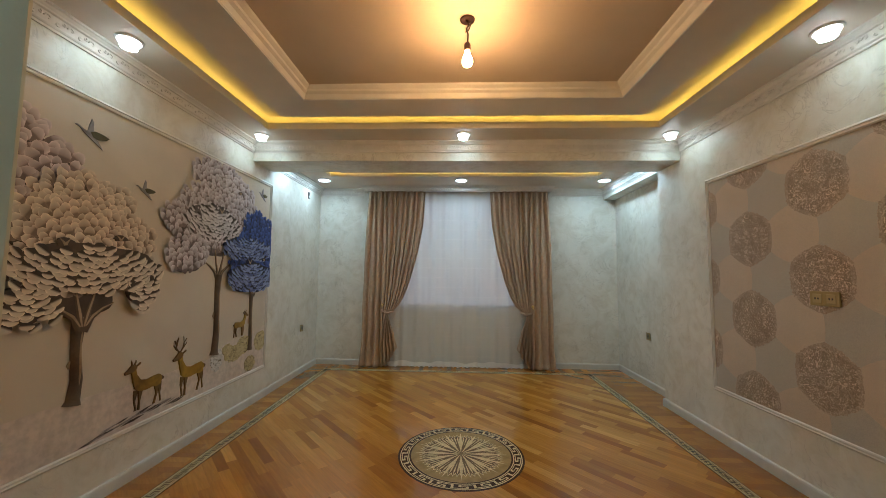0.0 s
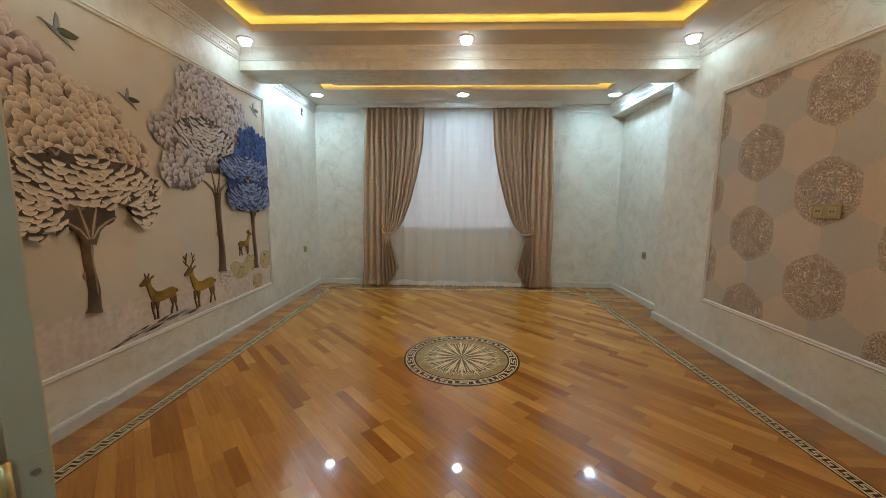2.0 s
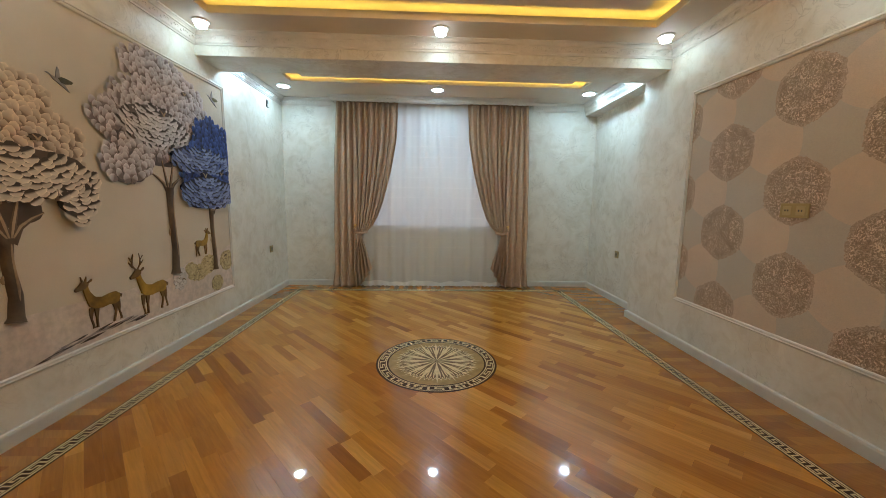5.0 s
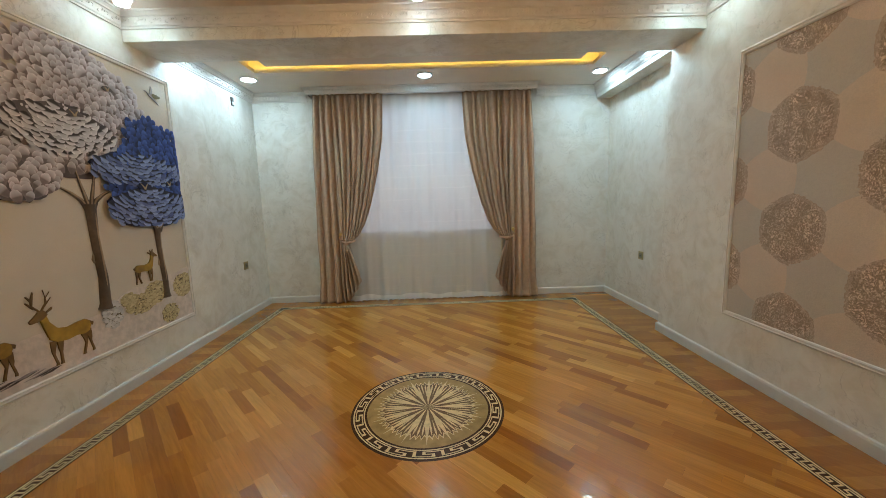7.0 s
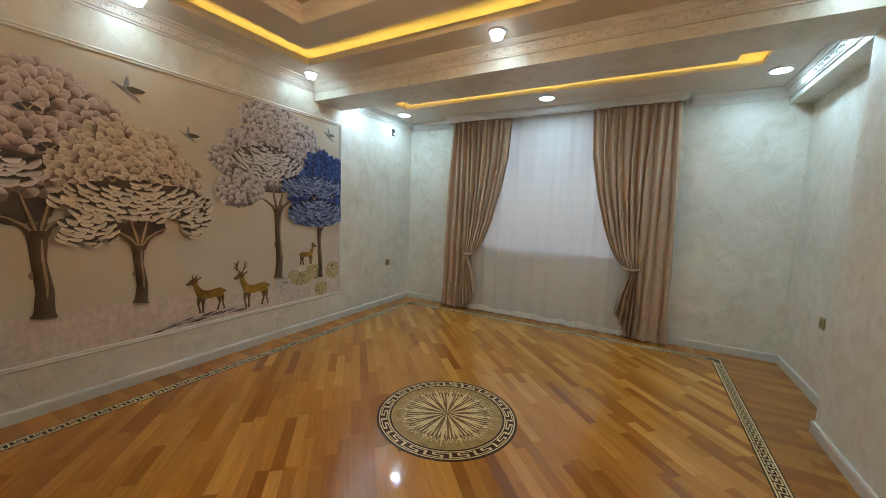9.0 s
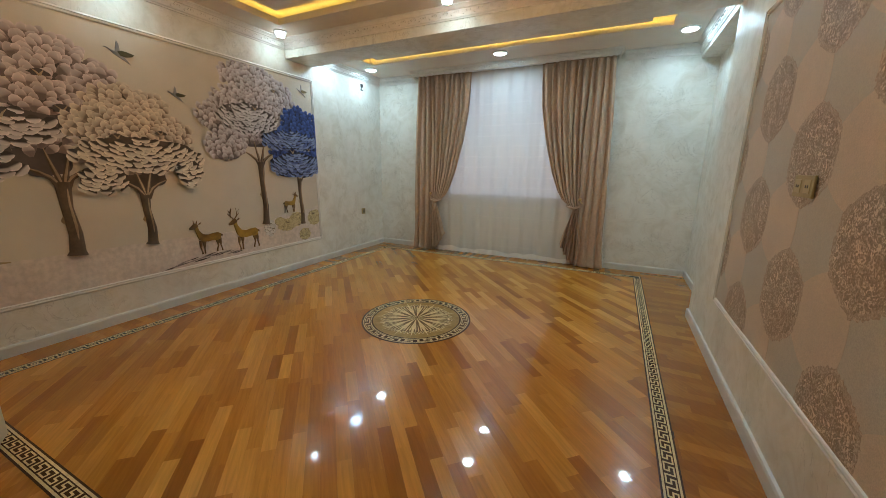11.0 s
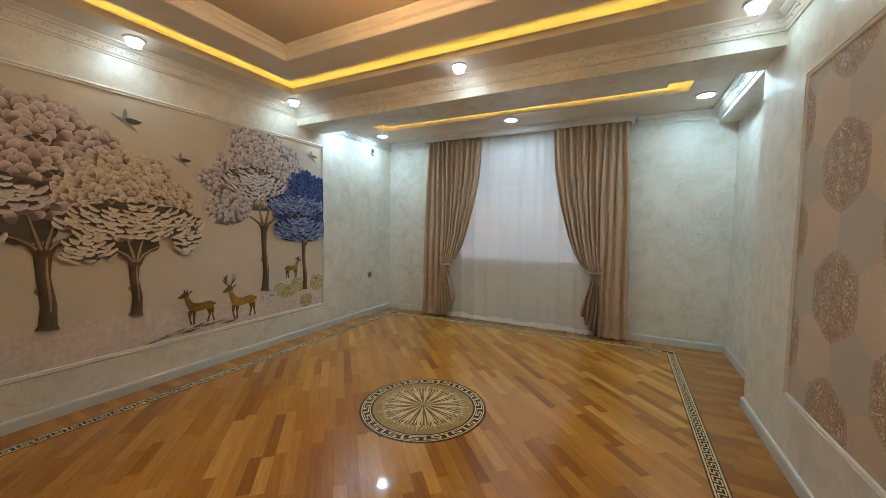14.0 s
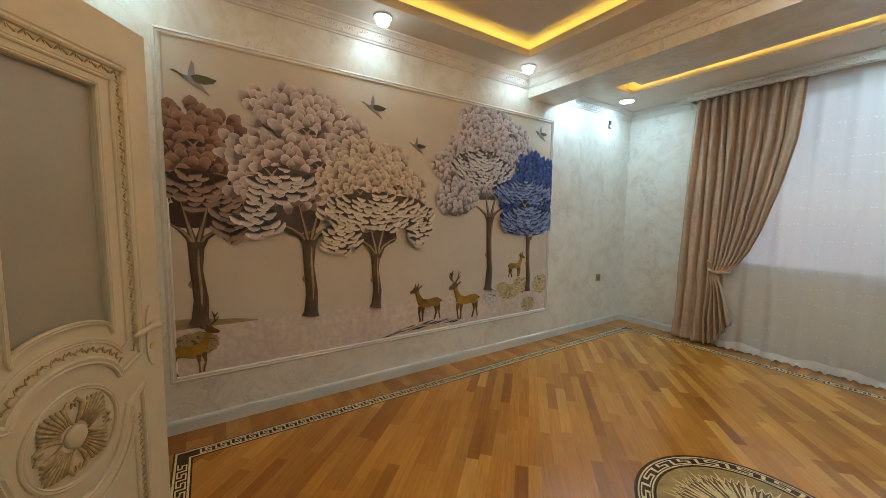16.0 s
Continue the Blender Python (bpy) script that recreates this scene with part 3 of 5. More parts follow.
# ---- window, pelmet and curtains ----
window = tagged(empty("window_1", (WX0, YF, WZ0)), "white plastic window behind the sheer curtain", "window", kind="structure")
WI = Matrix.Translation(window.location).inverted()
FR = 0.06
for nm, r in (("frame_side", (WX0, YF + 0.07, WZ0, WX0 + FR, YF + 0.14, WZ1)), ("frame_side", (WX1 - FR, YF + 0.07, WZ0, WX1, YF + 0.14, WZ1)), ("frame_bottom", (WX0 + FR, YF + 0.07, WZ0, WX1 - FR, YF + 0.14, WZ0 + FR)),
              ("frame_top", (WX0 + FR, YF + 0.07, WZ1 - FR, WX1 - FR, YF + 0.14, WZ1)), ("transom", (WX0 + FR, YF + 0.072, 2.205, WX1 - FR, YF + 0.138, 2.235)),
              ("sill", (WX0 - 0.02, YF - 0.03, WZ0 - 0.03, WX1 + 0.02, YF + 0.07, WZ0))):
    part(nm, rounded(boxes(r), 0.004), PVC, window).matrix_parent_inverse = WI
GLASS, gnt, gp = mat("window_glass")
gp.inputs["Transmission Weight"].default_value, gp.inputs["Roughness"].default_value = 1.0, 0.02
for x0, z0, x1, z1 in ((WX0 + FR, WZ0 + FR, WX1 - FR, 2.205), (WX0 + FR, 2.235, WX1 - FR, WZ1 - FR)):
    ob = part("pane", boxes((x0, YF + 0.10, z0, x1, YF + 0.106, z1)), GLASS, window)
    ob.matrix_parent_inverse = WI
    ob.visible_shadow = False
day = bpy.data.lights.new("window_daylight", "AREA")
day.shape, day.size, day.size_y, day.energy, day.color = "RECTANGLE", WX1 - WX0 - 0.04, WZ1 - WZ0 - 0.04, WINDOW, (0.74, 0.79, 1.0)
new("window_daylight", day).matrix_world = look(((WX0 + WX1) / 2, YF + 0.165, (WZ0 + WZ1) / 2), ((WX0 + WX1) / 2, 0, (WZ0 + WZ1) / 2))

pelmet = tagged(empty("pelmet", (PELM0, PELY, ZA - 0.08)), "white moulded curtain pelmet box under the bay ceiling", "pelmet")
PI = Matrix.Translation(pelmet.location).inverted()
PROF = [(0.0, -0.078), (0.010, -0.078), (0.014, -0.066), (0.020, -0.060), (0.024, -0.030), (0.034, -0.026), (0.040, -0.014), (0.052, -0.010), (0.054, -0.002)]
part("front", sweep(bmesh.new(), [(PELM1, YF - 0.002), (PELM1, PELY), (PELM0, PELY), (PELM0, YF - 0.002)], [(o, ZA + h) for o, h in PROF]), WHITE, pelmet).matrix_parent_inverse = PI
part("backing", boxes((PELM0 + 0.001, PELY + 0.001, ZA - 0.077, PELM1 - 0.001, PELY + 0.016, ZA - 0.002)), WHITE, pelmet).matrix_parent_inverse = PI
bm = bmesh.new()
for i in range(25):
    scroll(bm, Vector((PELM1 - 0.05 - i * 0.115, PELY - 0.022, ZA - 0.045)), Vector((-1, 0, 0)), Vector((0, -1, 0)))
tagged(part("frieze_ornament", bm, WHITE, pelmet, smooth=True), kind="stuff").matrix_parent_inverse = PI
part("rail", boxes((PELM0 + 0.02, 5.83, ZA - 0.064, PELM1 - 0.02, 5.86, ZA - 0.05)), WHITE_PLASTIC, pelmet).matrix_parent_inverse = PI


def at_height(table, z):
    for (z1, x1), (z0, x0) in zip(table, table[1:]):
        if z >= z0:
            return x0 + (x1 - x0) * (z - z0) / (z1 - z0)
    return table[-1][1]


def smooth_step(a, b, v):
    k = min(1, max(0, (v - a) / (b - a)))
    return k * k * (3 - 2 * k)


TIE = 0.86
OUTER = [(2.77, -1.06), (1.9, -1.10), (1.0, -1.125), (0.3, -1.14), (0.02, -1.17)]
SPLIT = [(2.77, -0.80), (1.9, -0.79), (1.1, -0.80), (TIE, -0.80), (0.6, -0.79), (0.3, -0.80), (0.02, -0.78)]
INNER = [(2.77, -0.165), (2.21, -0.20), (1.77, -0.275), (1.32, -0.385), (1.08, -0.475), (0.95, -0.555), (TIE + 0.02, -0.635), (TIE - 0.06, -0.72), (0.66, -0.69), (0.40, -0.635), (0.20, -0.60), (0.02, -0.575)]


def drape(side, seed):
    """A pleated curtain, tied back towards its outer edge. side 1 hangs on the mural's side, -1 mirrors it."""
    rnd = random.Random(seed)
    mid = 0.352
    wx = lambda x: x if side > 0 else 2 * mid - x
    top = empty("curtain", (wx(-0.95), 5.85, 0))
    inv = Matrix.Translation(top.location).inverted()
    nu, nv = 190, 84
    pleats = 11
    jit = [rnd.uniform(-0.35, 0.35) for _ in range(pleats + 3)]
    amp = [rnd.uniform(0.7, 1.25) for _ in range(pleats + 3)]
    bm = bmesh.new()
    rows = []
    for j in range(nv + 1):
        z = 2.765 - (2.765 - 0.012) * j / nv
        o, s, n = at_height(OUTER, z), at_height(SPLIT, z), at_height(INNER, z)
        pinch = 1 - smooth_step(0.02, 0.55, abs(z - TIE)) if z > TIE else 1 - smooth_step(0.0, 0.35, TIE - z)
        row = []
        for i in range(nu + 1):
            u = i / nu
            if u < 0.30:
                x = o + (s - o) * u / 0.30
                tied = 0.0
            else:
                k = (u - 0.30) / 0.70
                x = s + (n - s) * k
                tied = 1.0
            f = u * pleats
            c = int(f)
            a = (amp[c] * (1 - (f - c)) + amp[c + 1] * (f - c)) * (0.030 - 0.016 * pinch * tied) * (1 - 0.45 * smooth_step(2.60, 2.74, z))
            wave = math.sin(2 * math.pi * f + jit[c] * (1 - (f - c)) + jit[c + 1] * (f - c))
            y = 5.828 - a * (math.copysign(abs(wave) ** 0.9, wave) + 0.28 * math.sin(4 * math.pi * f + z * 1.3)) - 0.045 * pinch * tied * (1 - abs(2 * ((u - 0.3) / 0.7) - 1)) - 0.012 * math.sin(7 * u + 1.7 * z)
            x += 0.010 * math.sin(2 * math.pi * f * 0.5 + z * 2.1) * (1 - pinch)
            zz = z
            if tied and z > TIE:
                zz = z - 0.05 * pinch * math.sin(math.pi * (u - 0.3) / 0.7)
            if z < 0.05:
                y -= 0.02 * math.sin(11 * u)
            if tied and z < TIE:
                # the gathered tail hangs free and ends above the floor
                fan = (TIE - z) / TIE
                zz = TIE - (TIE - z) * (0.985 - 0.34 * ((u - 0.30) / 0.70) ** 1.5)
                y -= 0.030 * min(1, 6 * fan) + 0.02 * fan * math.sin(2 * math.pi * f)
            row.append(bm.verts.new((wx(x), min(y, 5.925), zz)))
        rows.append(row)
    seam = next(i for i in range(nu + 1) if i / nu >= 0.30) - 1
    free = int((2.765 - TIE) / (2.765 - 0.012) * nv) + 1
    for j, (a, b) in enumerate(zip(rows, rows[1:])):
        for i in range(nu):
            if not (i == seam and j >= free):
                bm.faces.new((a[i], a[i + 1], b[i + 1], b[i]))
    cloth = part("cloth", bm, DRAPE, top, smooth=True)
    cloth.matrix_parent_inverse = inv
    sol = cloth.modifiers.new("thickness", "SOLIDIFY")
    sol.thickness = 0.003
    # band that gathers the cloth, and its hook
    bm = bmesh.new()
    for k in range(2):
        tube(bm, [(wx(-0.82 + 0.20 * t / 10), 5.80 - 0.035 * math.sin(math.pi * t / 10) + 0.004 * k, TIE + 0.012 * k - 0.02 * math.sin(math.pi * t / 10)) for t in range(11)], 0.008, 8)
    part("tieback", bm, DRAPE, top, "twisted tieback band of the same cloth", smooth=True).matrix_parent_inverse = inv
    bm = tube(bmesh.new(), [(wx(-0.83), 5.94, TIE + 0.05), (wx(-0.83), 5.80, TIE + 0.05), (wx(-0.82), 5.765, TIE + 0.06), (wx(-0.80), 5.76, TIE + 0.09)], 0.007, 8)
    hook = part("holdback", bm, BRASS, top, "brass holdback hook", smooth=True)
    hook.matrix_parent_inverse = inv
    part("knob", lathe(bmesh.new(), [(0.004, -0.016), (0.018, -0.014), (0.024, 0.0), (0.018, 0.012), (0.004, 0.015)], (wx(-0.80), 5.755, TIE + 0.10), 14, "y"), BRASS, hook, smooth=True)
    return tagged(top, "floor-length taupe satin curtain gathered by a tieback", "curtain", "drapes at the window")


drape(1, 3)
drape(-1, 8)


def voile(x, z):
    return 5.893 + 0.009 * math.sin(31 * x + 0.6 * math.sin(1.4 * z)) + 0.004 * math.sin(57 * x + 1.3) + 0.006 * math.sin(13 * x + 0.8 * z)


sheer = tagged(empty("sheer_curtain", (0.35, 5.9, 0)), "white translucent voile curtain with embroidered tufts and lace hem", "curtain")
SI = Matrix.Translation(sheer.location).inverted()
bm = bmesh.new()
nu, nv = 300, 14
rows = [[bm.verts.new((-0.98 + 2.66 * i / nu, voile(-0.98 + 2.66 * i / nu, z), z)) for i in range(nu + 1)] for z in (0.06 + 2.70 * j / nv for j in range(nv + 1))]
for a, b in zip(rows, rows[1:]):
    for i in range(nu):
        bm.faces.new((a[i], a[i + 1], b[i + 1], b[i]))
part("voile", bm, SHEER, sheer, smooth=True).matrix_parent_inverse = SI
bm = bmesh.new()
prev = None
for i in range(361):
    x = -0.80 + 2.28 * i / 360
    wob = 0.012 * math.sin(9 * x) + 0.008 * math.sin(23 * x)
    low = 0.004 + 0.016 * abs(math.sin(42 * x)) + 0.004 * math.sin(120 * x)
    y = voile(x, 0.05) - 0.012 - 0.02 * (0.5 + 0.5 * math.sin(17 * x))
    col = [bm.verts.new((x, y - 0.010, low)), bm.verts.new((x, y - 0.004, 0.035 + wob)), bm.verts.new((x, y, 0.085 + wob))]
    if prev:
        for k in range(2):
            bm.faces.new((prev[k], col[k], col[k + 1], prev[k + 1]))
    prev = col
part("lace_hem", bm, LACE, sheer, "scalloped lace hem", smooth=True).matrix_parent_inverse = SI
bm = bmesh.new()
rnd = random.Random(5)
for r in range(15):
    z = 0.17 + r * 0.152
    for c in range(64):
        if rnd.random() < 0.30:
            continue
        x = -0.72 + c * 0.034 + rnd.uniform(-0.006, 0.006)
        y, w, h = voile(x, z) - 0.010, rnd.uniform(0.006, 0.011), rnd.uniform(0.005, 0.009)
        zz = z + rnd.uniform(-0.008, 0.008)
        bm.faces.new([bm.verts.new((x - w, y, zz)), bm.verts.new((x, y - 0.001, zz - h)), bm.verts.new((x + w, y, zz)), bm.verts.new((x, y - 0.001, zz + h))])
tagged(part("embroidery", bm, TUFT, sheer, "small embroidered tufts in rows"), kind="stuff").matrix_parent_inverse = SI


# ---- sockets and switches ----
def wall_plate(name, place, turn, gangs, label, category):
    """A moulded plate with one insert for each gang; faces +x before the turn."""
    top = empty(name)
    w, h = 0.090 * gangs + 0.004 * (gangs - 1), 0.094
    part("plate", rounded(boxes((0.0, -w / 2, -h / 2, 0.010, w / 2, h / 2)), 0.004), GOLD_PLATE, top)
    for g in range(gangs):
        c = (g - (gangs - 1) / 2) * 0.088
        ins = part("insert", rounded(boxes((0.009, c - 0.029, -0.029, 0.013, c + 0.029, 0.029)), 0.002, 1), GOLD_LIGHT if gangs > 1 else GOLD_DARK, top, "recessed insert")
        part("contact", boxes((0.0128, c - 0.013, -0.006, 0.0142, c - 0.005, 0.006), (0.0128, c + 0.005, -0.006, 0.0142, c + 0.013, 0.006)), DARK_PLASTIC, ins)
    top.matrix_basis = pose(*place, 0, 0, turn)
    return tagged(top, label, category)


wall_plate("wall_socket", (X0 + 0.001, 5.392, 0.642), 0, 1, "olive-gold single wall socket on the plaster wall", "socket")
wall_plate("wall_socket", (XR - 0.001, 5.072, 0.655), 180, 1, "olive-gold single wall socket on the recessed wall", "socket")
wall_plate("wall_switch", (X1 - 0.009, 2.585, 1.305), 180, 2, "gold double switch and socket plate on the wallpaper panel", "switch")
box_bm = rounded(boxes((0, -0.026, -0.05, 0.012, 0.026, 0.05)), 0.004)
outlet = tagged(part("cable_outlet", box_bm, DARK_PLASTIC), "small dark open cable box high on the plaster wall", "outlet")
outlet.location = (X0 + 0.001, 5.468, 2.605)
part("terminal", rounded(boxes((0.011, -0.014, -0.036, 0.018, 0.014, -0.004)), 0.003), WHITE_PLASTIC, outlet, "pale connector block")


# ---- wallpaper panel of hexagons ----
panel = tagged(empty("wallpaper_panel", (X1, PA0, PZ0)), "embossed wallpaper panel of beige, grey and mottled brown hexagons", "wallpaper")
NI = Matrix.Translation(panel.location).inverted()
part("paper", boxes((X1 - 0.004, PA0 + 0.02, PZ0 + 0.02, X1 + 0.001, PA1 - 0.02, PZ1 - 0.02)), PAPER_GREY, panel).matrix_parent_inverse = NI


def clip(poly, inside, cut):
    out = []
    for a, b in zip(poly, poly[1:] + poly[:1]):
        ia, ib = inside(a), inside(b)
        if ia:
            out.append(a)
        if ia != ib:
            out.append(cut(a, b))
    return out


def clip_rect(poly, x0, y0, x1, y1):
    for k, lim, sign in ((0, x0, 1), (0, x1, -1), (1, y0, 1), (1, y1, -1)):
        if not poly:
            return poly
        poly = clip(poly, lambda p: sign * (p[k] - lim) >= 0, lambda a, b: tuple(a[i] + (b[i] - a[i]) * (lim - a[k]) / (b[k] - a[k]) for i in (0, 1)))
    return poly


HEXD = 0.3615
HK = ((PAPER_BROWN, 0.0060, 1.0), (PAPER_GREY, 0.0043, 1.03), (PAPER_BEIGE, 0.0046, 1.03))
for r in range(-4, 5):
    for c in range(-6, 6):
        cy = 2.615 + (c + 0.5 * (r % 2)) * HEXD
        cz = 1.43 + r * HEXD * 0.866
        kind = (c + (2 if r % 2 else 0)) % 3
        material, proud, grow = HK[kind]
        sides = 110 if kind == 0 else 30

        def hex_outline(grow, ragged):
            pts = []
            for k in range(sides):
                a = 2 * math.pi * k / sides + math.pi / 2
                m6 = (a + math.pi / 6) % (math.pi / 3) - math.pi / 6
                rad = HEXD / 2 * grow * (0.52 / math.cos(m6) + 0.51)
                rad *= 1 + ragged * (noise.noise((k * 0.9, r * 3.1, c * 5.7 + grow * 9)) - 0.25 * (k % 2))
                pts.append((cy + rad * math.cos(a), cz + rad * math.sin(a)))
            return clip_rect(pts, PA0 + 0.03, PZ0 + 0.03, PA1 - 0.03, PZ1 - 0.03)

        pts = hex_outline(grow, 0.05 if kind == 0 else 0.0)
        if len(pts) < 3:
            continue
        proud += 0.0002 * ((r + c) % 2)
        ob = part("hexagon", prism(bmesh.new(), pts[::-1], lambda a, b, h: (X1 - h, a, b), 0.001, proud), material, panel)
        ob.matrix_parent_inverse = NI
        if kind == 0:
            ob["label"] = "mottled brown embossed hexagon"
            part("rim", prism(bmesh.new(), hex_outline(1.13, 0.06)[::-1], lambda a, b, h: (X1 - h, a, b), 0.001, proud - 0.0008), PAPER_RIM, ob, "bristly paler rim")



# ---- mural ----
S = 1.13
mural = tagged(empty("wall_mural", (X0, MU0, MZ0)), "framed relief mural of pale and blue trees with golden deer", "mural")
QI = Matrix.Translation(mural.location).inverted()


def on_wall(y, z, h):
    return (X0 + 0.004 + h, y * S, z * S)


def mural_part(name, bm, material, label="", parent=None, smooth=False):
    bmesh.ops.recalc_face_normals(bm, faces=bm.faces[:])
    bmesh.ops.delete(bm, geom=[v for v in bm.verts if not v.link_faces], context="VERTS")
    ob = part(name, bm, material, parent or mural, label, smooth)
    if parent is None:
        ob.matrix_parent_inverse = QI
    return ob


EY0, EY1 = (MU0 + 0.035) / S, (MU1 - 0.035) / S
EZ0, EZ1 = (MZ0 + 0.035) / S, (MZ1 - 0.035) / S
mural_part("paper", boxes((X0 + 0.0005, MU0 + 0.02, MZ0 + 0.02, X0 + 0.004, MU1 - 0.02, MZ1 - 0.02)), MURAL_BACK, "plain beige printed ground")


def strip(name, top_line, low, h, material, label):
    """A printed band with a wavy upper edge."""
    bm = bmesh.new()
    n = 60
    a, b = top_line[0][0], top_line[-1][0]
    pts = []
    for i in range(n + 1):
        y = a + (b - a) * i / n
        z = np.interp(y, [p[0] for p in top_line], [p[1] for p in top_line]) + 0.006 * noise.noise((y * 9, h * 100, 0)) + 0.003 * noise.noise((y * 40, h * 100, 3))
        pts.append((y, float(z)))
    lo = [bm.verts.new(on_wall(y, low, h)) for y, _ in pts]
    hi = [bm.verts.new(on_wall(y, max(z, low), h)) for y, z in pts]
    back = [bm.verts.new(on_wall(y, max(z, low), 0)) for y, z in pts]
    for i in range(n):
        bm.faces.new((lo[i], lo[i + 1], hi[i + 1], hi[i]))
        bm.faces.new((hi[i], hi[i + 1], back[i + 1], back[i]))
    mural_part(name, bm, material, label)


strip("ground", [(EY0, 0.64), (1.1, 0.60), (1.56, 0.60), (2.03, 0.595), (2.5, 0.575), (3.0, 0.575), (3.4, 0.61), (EY1, 0.64)], EZ0, 0.002, MURAL_GROUND, "pale mauve printed ground")
strip("hill", [(EY0, 0.655), (0.93, 0.655), (1.05, 0.635), (1.14, 0.625), (1.24, 0.600)], 0.598, 0.0035, SAND, "sandy printed mound")
strip("hill", [(3.14, 0.60), (3.22, 0.655), (3.34, 0.675), (3.46, 0.66), (3.62, 0.70), (3.74, 0.70), (EY1, 0.735)], 0.56, 0.0035, MURAL_GROUND, "pale mauve printed mound")


def pebbles(name, cy, cz, ry, rz, n, size, material, label, seed):
    """A cluster of small raised printed dabs."""
    rnd = random.Random(seed)
    bed = [(cy + ry * (0.98 + 0.06 * math.sin(3 * k)) * math.cos(k * math.pi / 12), cz + rz * (0.98 + 0.06 * math.sin(5 * k)) * math.sin(k * math.pi / 12)) for k in range(24)]
    mural_part("shrub_shade", prism(bmesh.new(), clip_rect(bed, EY0, EZ0, EY1, EZ1), on_wall, 0.002, 0.0045), SHRUB_DEEP, "dark printed gaps of the shrub")
    bm = bmesh.new()
    while n:
        y, z = rnd.uniform(-1, 1), rnd.uniform(-1, 1)
        if y * y + z * z > 1 or not EY0 + 0.01 < cy + y * ry < EY1 - 0.01:
            continue
        n -= 1
        s = size * rnd.uniform(0.7, 1.3)
        pts = [(cy + y * ry + s * math.cos(k * math.pi / 3), cz + z * rz + s * 0.6 * math.sin(k * math.pi / 3)) for k in range(6)]
        prism(bm, pts, on_wall, 0.003, rnd.uniform(0.0052, 0.0068))
    tagged(mural_part(name, bm, material, label), kind="stuff")


SHRUB_DEEP = paint("mural_shrub_deep", (0.17, 0.13, 0.07), 0.7, 0.2)
CREAM = leaf_mat("mural_cream_print", (0.27, 0.21, 0.08), (0.66, 0.56, 0.32), plain=True)
GREYLEAF = leaf_mat("mural_fern_print", (0.40, 0.38, 0.36), (0.72, 0.69, 0.66), plain=True)
pebbles("shrub", 3.373, 0.552, 0.135, 0.068, 330, 0.011, CREAM, "cream printed shrub", 1)
pebbles("shrub", 3.515, 0.600, 0.108, 0.080, 300, 0.011, CREAM, "cream printed shrub", 7)
pebbles("shrub", 3.267, 0.601, 0.063, 0.048, 110, 0.011, CREAM, "cream printed shrub", 8)
pebbles("shrub", 3.785, 0.592, 0.100, 0.094, 300, 0.011, CREAM, "cream printed shrub", 2)
pebbles("shrub", 3.620, 0.404, 0.085, 0.070, 220, 0.010, CREAM, "round cream printed shrub", 3)
pebbles("shrub", 3.135, 0.546, 0.070, 0.085, 110, 0.015, GREYLEAF, "pale grey printed fern", 4)
pebbles("shrub", 0.92, 0.50, 0.11, 0.075, 200, 0.011, SAND, "sandy printed shrub", 6)

ROCK_LIGHT = paint("mural_rock_print", (0.36, 0.30, 0.28), 0.6, 0.1, 0.1, 30)
bm, bm2 = bmesh.new(), bmesh.new()
rnd = random.Random(12)
for k in range(26):
    y0 = 2.12 + 0.64 * k / 26 + rnd.uniform(-0.02, 0.02)
    z0 = 0.335 + 0.055 * math.sin(math.pi * k / 26) * rnd.uniform(0.2, 1.0) + 0.0009 * k
    ln, th = rnd.uniform(0.04, 0.09), rnd.uniform(0.006, 0.011)
    pts = [(y0 - ln, z0 - 0.004), (y0, z0 - th * 0.4), (y0 + ln, z0 + 0.010), (y0 + ln * 0.3, z0 + th)]
    prism(bm if k % 2 else bm2, pts, on_wall, 0.002, 0.004 + 0.002 * (k % 3))
tagged(mural_part("rock_streak", bm, UNDER, "dark printed rock streaks"), kind="stuff")
tagged(mural_part("rock_streak", bm2, ROCK_LIGHT, "pale printed rock streaks"), kind="stuff")


LEVEL = 0.0024          # how far each tier of leaves stands before the one behind it


